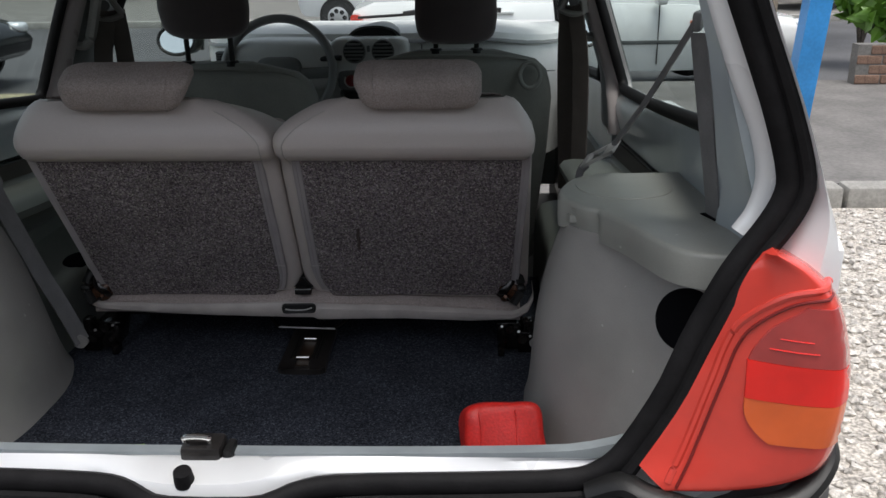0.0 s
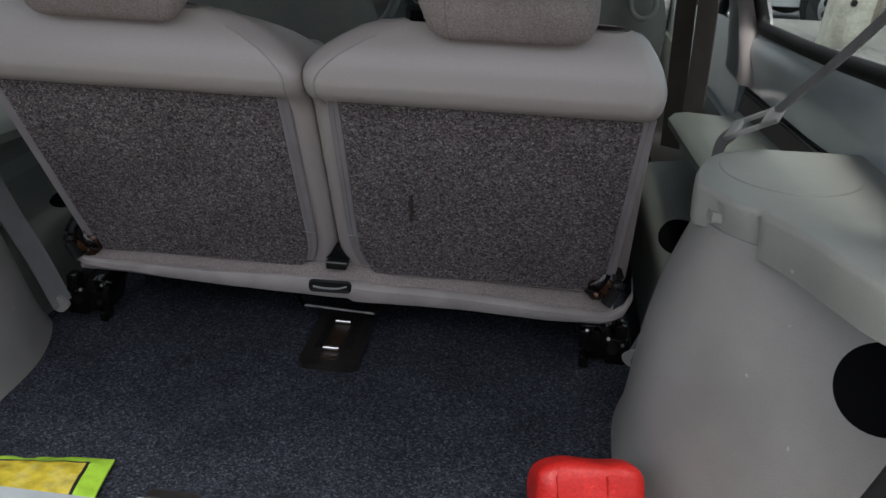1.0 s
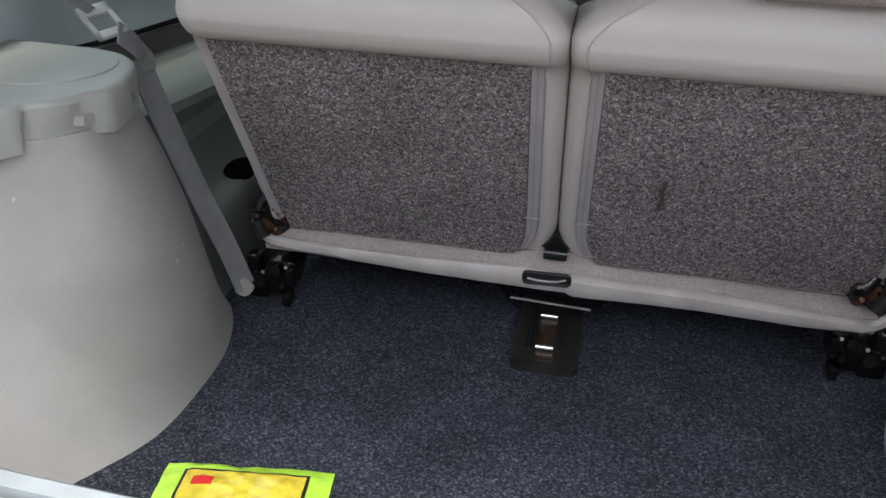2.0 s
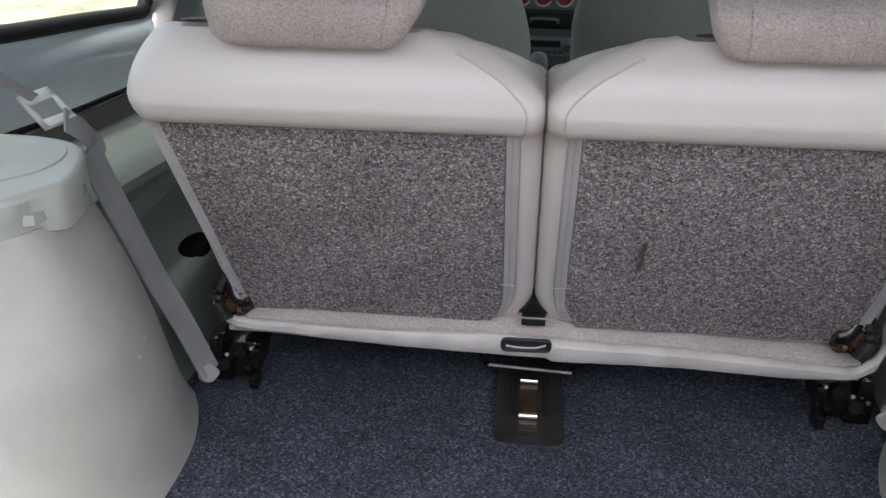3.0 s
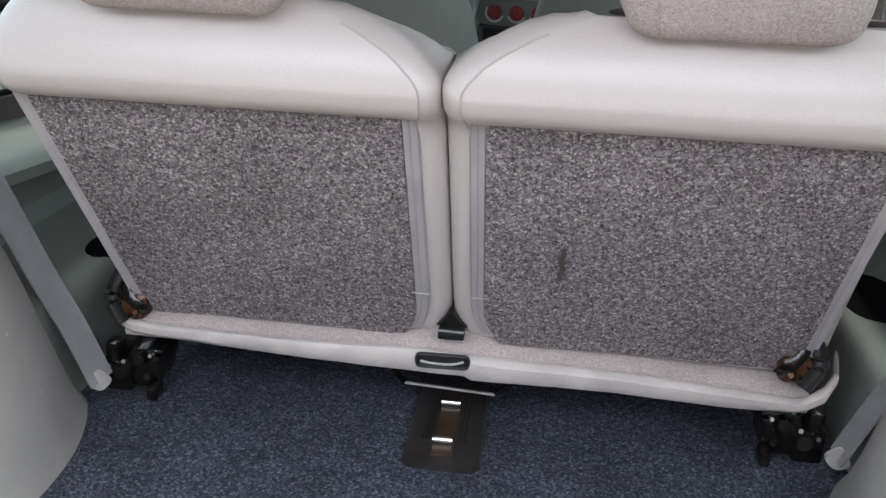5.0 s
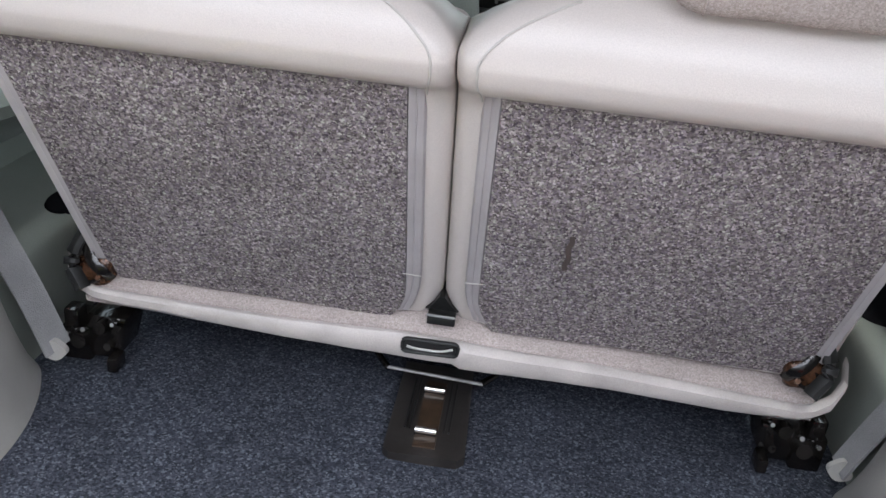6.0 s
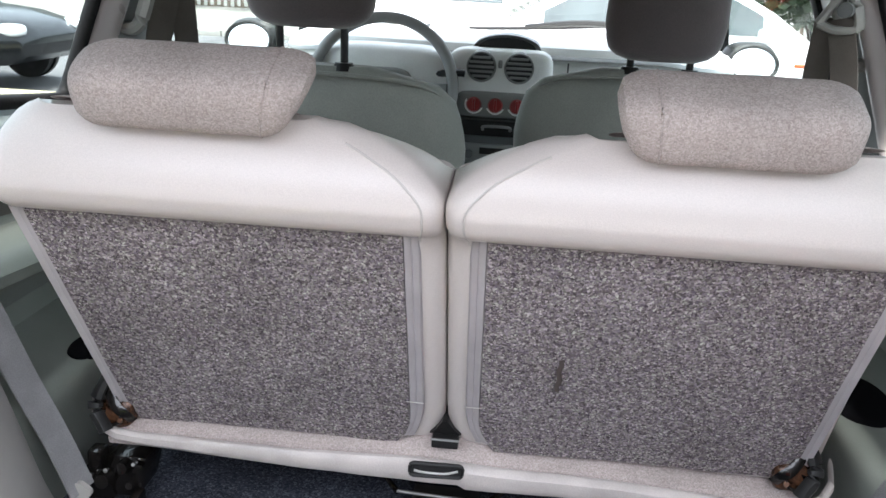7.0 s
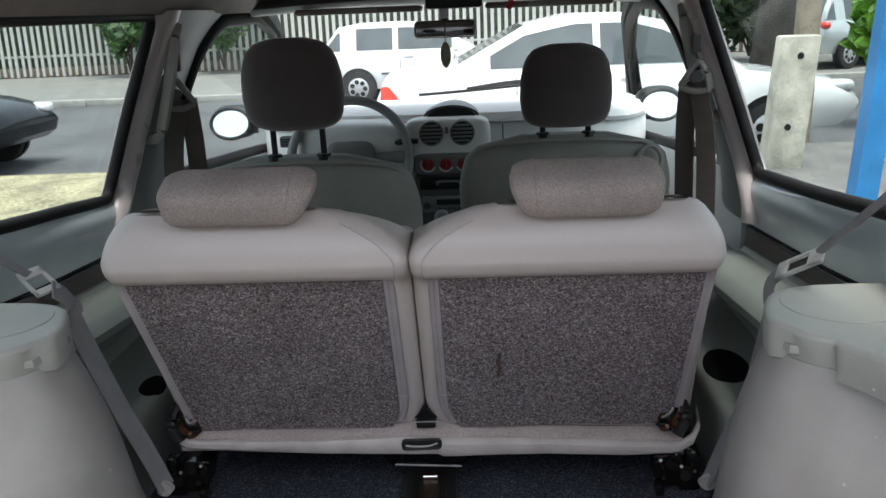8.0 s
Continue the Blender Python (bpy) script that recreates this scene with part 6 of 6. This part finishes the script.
# fence on a low wall, across the road
bm = bmesh.new()
box(bm, -45, 45, 25.4, 25.7, ROAD + 0.1, 0.15, 0.03)
solid("low_wall", bm, WALL_BROWN, "low brown garden wall under the fence", "wall", kind="structure")
fence = thing("slat_fence", (0, 25.3, 0.6), "white painted vertical slat fence on a low wall", "fence")
bm = bmesh.new()
box(bm, -0.048, 0.048, -0.02, 0.02, 0.0, 2.35, 0.01, 1)
slat0 = part("slat", bm, FENCE, None)
slat0.parent = fence
slat0.location = Vector((-27, 25.38, 0.10)) - fence.location
for i in range(1, 270):
    o = slat0.copy()
    scene.collection.objects.link(o)
    o.parent = fence
    o.location = Vector((-27 + i * 0.20, 25.36 + 0.01 * math.sin(i * 3.3), -0.10 + 0.02 * math.sin(i * 1.7))) - fence.location
for zz in (0.45, 1.75):
    bm = bmesh.new()
    box(bm, -30, 30, 25.45, 25.50, zz, zz + 0.07, 0.005)
    part("rail", bm, FENCE, fence)
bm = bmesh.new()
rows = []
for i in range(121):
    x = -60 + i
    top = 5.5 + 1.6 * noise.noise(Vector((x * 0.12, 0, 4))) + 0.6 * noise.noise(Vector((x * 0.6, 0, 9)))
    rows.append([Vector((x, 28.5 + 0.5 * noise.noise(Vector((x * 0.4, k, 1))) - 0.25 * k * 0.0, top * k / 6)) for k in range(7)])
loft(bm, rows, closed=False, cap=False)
solid("hedge_backdrop", bm, BACKDROP_DARK, "hedge and trees behind the fence, coloured dark for their shade", "hedge", kind="structure")


def leaves(bm, c, h, count, size, rg, flat=0.5):
    """A crown: many small bent leaves strewn through an uneven ellipsoid."""
    for _ in range(count):
        d = rg.normal(0, 1, 3)
        d /= np.linalg.norm(d)
        r = rg.uniform(0.45, 1.0) ** 0.6
        lump = 0.75 + 0.35 * noise.noise(Vector(d * 2.3) + Vector(c))
        p = Vector((c[0] + h[0] * d[0] * r * lump, c[1] + h[1] * d[1] * r * lump, c[2] + h[2] * d[2] * r * lump))
        s = size * rg.uniform(0.6, 1.4)
        m = Matrix.Translation(p) @ Euler(rg.uniform(-math.pi, math.pi, 3)).to_matrix().to_4x4()
        vs = [bm.verts.new(m @ Vector(q)) for q in ((0, -s, 0), (s * flat, 0, s * 0.15), (0, s, 0.1 * s), (-s * flat, 0, s * 0.15))]
        bm.faces.new(vs)


def bush(name, c, h, count, size, mat, label, seed, trunk=True):
    t = thing(name, (c[0], c[1], 0), label, "bush")
    rg = np.random.default_rng(seed)
    for k in range(4):
        bm = bmesh.new()
        a = k * 1.7
        sweep(bm, [(c[0], c[1], 0), (c[0] + 0.2 * h[0] * math.cos(a), c[1] + 0.2 * h[1] * math.sin(a), c[2] * 0.6), (c[0] + 0.5 * h[0] * math.cos(a), c[1] + 0.5 * h[1] * math.sin(a), c[2])], 0.03, n=8, sides=6)
        part("stem", bm, BARK, t)
    bm = bmesh.new()
    leaves(bm, c, h, count, size, rg)
    part("crown", bm, mat, t, smooth=False)
    return t


bush("roadside_bush", (-9.9, 24.2, 2.3), (1.25, 1.0, 2.1), 6500, 0.13, LEAF, "dense green roadside bush before the fence", 5)
bush("roadside_bush", (-7.2, 24.2, 2.1), (1.5, 0.9, 2.0), 5500, 0.13, LEAF, "dense green roadside bush before the fence", 6)
bush("broad_leaved_bush", (5.2, 10.6, 1.0), (0.7, 0.6, 0.75), 1000, 0.14, LEAF_BRIGHT, "bright green broad-leaved shrub in a bed", 7)
bush("broad_leaved_bush", (4.75, 7.75, 0.80), (0.95, 0.45, 0.60), 900, 0.15, LEAF_BRIGHT, "bright green broad-leaved shrub in a bed", 8)


# ---- parked cars ----
def street_car(name, at, turn, length, height, width, paint, label, style, lamps=True):
    t = thing(name, at, label, "car", "parked cars")
    t.rotation_euler = (0, 0, radians(turn))
    L, H, W = length, height, width / 2
    belt = 0.62 * H

    def add(nm, bm, mat, parent=None, lab=""):
        ob = link(nm, bm, mat)
        ob.parent = parent or t
        return tagged(ob, lab)

    # body along x: rear at -L/2, front at +L/2
    if style == "sedan":
        low = [(-0.5, 0.42, 0.50), (-0.485, 0.30, 0.60), (-0.44, 0.22, 0.655), (-0.30, 0.2, 0.665), (-0.1, 0.19, 0.64), (0.12, 0.19, 0.625), (0.22, 0.19, 0.615), (0.36, 0.2, 0.56), (0.46, 0.22, 0.50), (0.495, 0.28, 0.42), (0.5, 0.34, 0.38)]
        roof = [(-0.36, 0.645), (-0.28, 0.78), (-0.19, 0.93), (-0.08, 0.995), (0.02, 0.99), (0.10, 0.93), (0.18, 0.80), (0.27, 0.60)]
    else:
        low = [(-0.5, 0.35, 0.50), (-0.49, 0.26, 0.62), (-0.47, 0.22, 0.66), (-0.3, 0.2, 0.655), (-0.1, 0.19, 0.64), (0.12, 0.19, 0.62), (0.22, 0.19, 0.61), (0.36, 0.2, 0.57), (0.46, 0.22, 0.50), (0.495, 0.28, 0.42), (0.5, 0.34, 0.38)]
        roof = [(-0.475, 0.655), (-0.445, 0.80), (-0.40, 0.95), (-0.30, 0.995), (-0.12, 1.0), (0.02, 0.975), (0.12, 0.86), (0.26, 0.60)]
    bm = bmesh.new()
    rings = []
    for fx, z0, z1 in low:
        end = 1 - 0.16 * max(0, (abs(fx) - 0.36) / 0.14) ** 2
        w = W * end
        rings.append([Vector((fx * L, yy * w, zz)) for yy, zz in ((-0.92, z0 * H), (-1.0, (z0 * 0.6 + z1 * 0.4) * H), (-0.99, (z0 * 0.2 + z1 * 0.8) * H), (-0.90, z1 * H), (-0.4, (z1 + 0.02) * H), (0.4, (z1 + 0.02) * H), (0.90, z1 * H), (0.99, (z0 * 0.2 + z1 * 0.8) * H), (1.0, (z0 * 0.6 + z1 * 0.4) * H), (0.92, z0 * H))])
    loft(bm, rings)
    body = add("body", bm, paint)
    bm = bmesh.new()
    rings = []
    for fx, z in roof:
        k = (z - 0.6) / 0.4
        w = W * (0.90 - 0.20 * k)
        rings.append([Vector((fx * L, -W * 0.90, 0.58 * H)), Vector((fx * L, -w, z * H - 0.03)), Vector((fx * L, -w * 0.9, z * H)), Vector((fx * L, w * 0.9, z * H)), Vector((fx * L, w, z * H - 0.03)), Vector((fx * L, W * 0.90, 0.58 * H))])
    loft(bm, rings)
    cab = add("cabin", bm, paint)

    def roof_z(fx):
        return float(np.interp(fx, [a for a, _ in roof], [b for _, b in roof]))

    # side glass
    spans = ((-0.262, -0.05), (-0.035, 0.155)) if style == "sedan" else ((-0.475, -0.39), (-0.315, -0.145), (-0.12, 0.13))
    for sy in (-1, 1):
        for a, b in spans:
            bm = bmesh.new()
            top, bot = [], []
            for i in range(7):
                fx = a + (b - a) * i / 6
                zt = min(roof_z(fx) - 0.06, 0.93)
                zb = 0.665
                zt = max(zt, zb + 0.01)
                for lst, z in ((top, zt), (bot, zb)):
                    k = (z - 0.6) / 0.4
                    frac = (z * H - 0.58 * H) / max(0.05, roof_z(fx) * H - 0.03 - 0.58 * H)
                    wtop = W * (0.90 - 0.20 * (roof_z(fx) - 0.6) / 0.4)
                    yy = W * 0.90 + (wtop - W * 0.90) * frac
                    lst.append((fx * L, sy * (yy + 0.006), z * H))
            outer = [Vector(p) for p in bot] + [Vector(p) for p in reversed(top)]
            va = [bm.verts.new(p) for p in outer]
            vb = [bm.verts.new(p - Vector((0, sy * 0.02, 0))) for p in outer]
            bm.faces.new(va)
            bm.faces.new(vb)
            for i in range(len(va)):
                j = (i + 1) % len(va)
                bm.faces.new((va[i], va[j], vb[j], vb[i]))
            add("side_window", bm, CAR_GLASS, cab, "dark side window")
    # front and rear glass
    for seg in ((roof[-2][0] * 0.55 + roof[-1][0] * 0.45, roof[-3][0] * 0.9 + roof[-4][0] * 0.1), (roof[0][0] * 0.6 + roof[1][0] * 0.4, roof[2][0])):
        bm = bmesh.new()
        rings = []
        for i in range(5):
            fx = seg[0] + (seg[1] - seg[0]) * i / 4
            z = roof_z(fx)
            w = W * (0.90 - 0.20 * (z - 0.6) / 0.4) * 0.86
            rings.append([Vector((fx * L, -w, z * H + 0.008)), Vector((fx * L, w, z * H + 0.008)), Vector((fx * L, w, z * H - 0.02)), Vector((fx * L, -w, z * H - 0.02))])
        loft(bm, rings)
        add("windscreen", bm, CAR_GLASS, cab, "dark windscreen")
    # wheels
    for fx in (-0.31, 0.31):
        for sy in (-1, 1):
            bm = bmesh.new()
            disc(bm, (fx * L, sy * (W - 0.05), 0.33), (0, sy, 0), 0.335, 0.058, 30)
            add("wheel_arch", bm, BLACK, body)
            bm = bmesh.new()
            disc(bm, (fx * L, sy * (W - 0.16), 0.30), (0, sy, 0), 0.30, 0.18, 30, 0.29)
            wh = add("wheel", bm, TYRE)
            bm = bmesh.new()
            disc(bm, (fx * L, sy * (W + 0.012), 0.30), (0, sy, 0), 0.20, 0.015, 26, 0.18)
            add("rim", bm, HUB, wh)
            for q in range(7):
                a = q * 2 * math.pi / 7
                bm = bmesh.new()
                disc(bm, (fx * L + 0.12 * math.cos(a), sy * (W + 0.027), 0.30 + 0.12 * math.sin(a)), (0, sy, 0), 0.042, 0.004, 12)
                add("rim_hole", bm, BLACK, wh)
    # lamps, handles, bumpers, mirrors
    for sy in (-1, 1):
        bm = bmesh.new()
        if style == "sedan":
            prism(bm, rounded([(-0.492 * L, 0.40 * H), (-0.405 * L, 0.37 * H), (-0.445 * L, 0.47 * H), (-0.472 * L, 0.585 * H), (-0.488 * L, 0.585 * H)], 0.03), lambda a, b: Vector((a, sy * W * 0.60, b)), lambda a, b: Vector((a, sy * W * 0.99, b)))
        else:
            pillow(bm, (-0.470 * L, sy * W * 0.86, 0.60 * H), (0.085, 0.13, 0.075), 0.8, 0.8)
        add("tail_lamp", bm, LAMP_RED, body, "red tail lamp")
        bm = bmesh.new()
        pillow(bm, (0.462 * L, sy * W * 0.74, 0.47 * H), (0.14, 0.14, 0.07), 0.7, 0.7)
        add("headlamp", bm, HEADLIGHT, body, "clear headlamp")
        bm = bmesh.new()
        box(bm, 0.225 * L - 0.05, 0.225 * L + 0.05, sy * (W * 0.99) - 0.008, sy * (W * 0.99) + 0.008, 0.50 * H, 0.52 * H, 0.004)
        add("side_repeater", bm, LAMP_AMBER, body, "amber side repeater")
        for fx in ((-0.17, 0.02) if style == "sedan" else (-0.07,)):
            bm = bmesh.new()
            box(bm, fx * L - 0.09, fx * L + 0.09, sy * W * 0.985 - 0.02, sy * W * 0.985 + 0.02, 0.575 * H, 0.595 * H, 0.008)
            add("door_handle", bm, paint, body)
        for fx in (-0.21, -0.03, 0.15) if style == "sedan" else (-0.11, 0.14):
            bm = bmesh.new()
            box(bm, fx * L - 0.004, fx * L + 0.004, sy * W * 0.99 - 0.012, sy * W * 0.99 + 0.012, 0.24 * H, 0.62 * H)
            add("door_gap", bm, BLACK, body)
        bm = bmesh.new()
        pillow(bm, (0.15 * L, sy * (W * 0.95 + 0.09), 0.67 * H), (0.06, 0.10, 0.07), 0.6, 0.6)
        add("door_mirror", bm, paint, body)
        bm = bmesh.new()
        box(bm, -0.2 * L, 0.2 * L, sy * W * 1.0 - 0.012, sy * W * 1.0 + 0.012, 0.37 * H, 0.395 * H, 0.006)
        add("rub_strip", bm, DASH_DARK, body, "dark rubbing strip")
    return t


street_car("white_saloon_car", (1.40, 8.9, ROAD + 0.05), 2, 4.75, 1.50, 1.75, WHITE_CAR, "white saloon car parked across the bonnet", "sedan")
street_car("white_hatchback_car", (-0.95, 16.2, ROAD), 0, 3.9, 1.45, 1.68, WHITE_CAR, "white five-door hatchback car on the far side of the road", "hatch")
street_car("black_car", (-7.25, 9.3, ROAD), 0, 4.2, 1.42, 1.7, BLACK_CAR, "glossy black car on the road", "hatch")
street_car("silver_hatchback_car", (8.3, 19.5, ROAD + 0.12), 30, 4.0, 1.5, 1.7, SILVER_CAR, "silver hatchback car parked farther along the road", "hatch")
street_car("white_estate_car", (10.8, 16.0, ROAD), 25, 4.2, 1.5, 1.7, WHITE_CAR, "white car parked farther along the road", "hatch")

# ---- posts and poles ----
post = thing("concrete_post", (2.45, 6.3, 0.09), "weathered square concrete post with two holes", "post")
bm = bmesh.new()
box(bm, 2.27, 2.555, 6.20, 6.40, 0.05, 1.09, 0.02)
for v in bm.verts:
    v.co.x += 0.01 * noise.noise(v.co * 3) + 0.085 * (v.co.z - 0.05)
part("shaft", bm, shader("pale_concrete", (0.50, 0.47, 0.39), 0.85, scale=5, vary=0.28, bump=0.4, fine=50, fine_vary=0.12), post)
for x, z in ((2.425, 0.41), (2.488, 0.943)):
    bm = bmesh.new()
    disc(bm, (x, 6.197, z), (0, -1, 0), 0.025, 0.004, 14)
    part("hole", bm, BLACK, post)
pole = thing("utility_pole", (3.03, 7.7, -0.03), "grey-brown wooden utility pole behind the concrete post", "pole")
bm = bmesh.new()
sweep(bm, [(3.03, 7.7, -0.05), (3.16, 7.75, 5)], 0.11, sides=14)
part("shaft", bm, shader("weathered_pole_wood", (0.30, 0.25, 0.19), 0.85, scale=6, vary=0.2, bump=0.5, fine=40, fine_vary=0.15), pole)
frame_b = thing("blue_steel_frame", (2.3, 4.25, 0), "blue painted square steel posts of a street frame", "frame")
for a, b, w in (((2.165, 4.25, -0.03), (2.40, 4.25, 3.2), 0.062), ((4.38, 7.2, 0), (3.66, 7.2, 3.2), 0.08)):
    bm = bmesh.new()
    sweep(bm, [a, b], w, w, square=True)
    part("post", bm, BLUE, frame_b)
bm = bmesh.new()
sweep(bm, [(2.40, 4.25, 3.2), (3.66, 7.2, 3.2)], 0.06, 0.06, square=True)
part("crossbar", bm, BLUE, frame_b)
planter = thing("planter_wall", (5.2, 7.2, 0.09), "low brown brick wall round a planted bed", "wall")
bm = bmesh.new()
box(bm, 3.72, 7.38, 7.13, 7.27, 0.09, 0.44)
part("mortar_core", bm, CONCRETE, planter)
BRICK = shader("brown_brick", (0.17, 0.105, 0.075), 0.9, scale=14, vary=0.2, bump=0.5, fine=90, fine_vary=0.2, island=0.25)
bm = bmesh.new()
box(bm, -0.108, 0.108, -0.08, 0.08, -0.038, 0.038, 0.006, 1)
brick = part("brick", bm, BRICK, None)
brick.parent = planter
brick.location = Vector((3.83, 7.2, 0.135)) - planter.location
for row in range(4):
    for col in range(16):
        if row or col:
            o = brick.copy()
            scene.collection.objects.link(o)
            o.parent = planter
            o.location = Vector((3.83 + 0.226 * col + 0.113 * (row % 2), 7.2 + 0.004 * math.sin(col * 5 + row), 0.135 + 0.086 * row)) - planter.location
tree = thing("street_tree", (4.6, 13.5, 0), "dark-trunked street tree with a heavy crown", "tree")
bm = bmesh.new()
loft(bm, [[Vector((4.6 + dx + r * math.cos(a), 13.5 + r * math.sin(a), z)) for a in np.linspace(0, 2 * math.pi, 14, endpoint=False)] for z, r, dx in ((0, 0.42, 0), (0.6, 0.32, 0.02), (1.6, 0.28, 0.1), (2.6, 0.26, 0.05), (3.6, 0.2, 0.0))])
part("trunk", bm, BARK, tree)
for k in range(6):
    a = k * 1.05
    bm = bmesh.new()
    sweep(bm, [(4.6, 13.5, 2.4 + 0.15 * k), (4.6 + 0.8 * math.cos(a), 13.5 + 0.8 * math.sin(a), 3.5), (4.6 + 1.8 * math.cos(a), 13.5 + 1.8 * math.sin(a), 4.4)], 0.09, n=8)
    part("limb", bm, BARK, tree)
bm = bmesh.new()
leaves(bm, (4.6, 13.5, 4.6), (2.8, 2.6, 1.5), 6000, 0.13, np.random.default_rng(11))
part("crown", bm, LEAF, tree, smooth=False)

# unseen wall added behind the camera to hold back the low rear sky
bm = bmesh.new()
box(bm, -12, 12, -6.4, -6.0, 0, 3.4)
solid("sky_block_wall", bm, shader("sky_block_grey", (0.31, 0.31, 0.305), 0.9, scale=2, vary=0.15, bump=0.3, fine=40, fine_vary=0.1), "unseen plain wall added behind the car to block low sky", "wall", kind="structure")

# Shade among these shrubs is put into a darker leaf colour.
bush("dark_tinted_bush", (6.6, 21.5, 2.4), (3.2, 1.2, 2.5), 7000, 0.15, shader("dark_leaf", (0.03, 0.055, 0.02), 0.6, scale=2, vary=0.4), "tall shrubs beside the road, leaves coloured dark for their shade", 15)
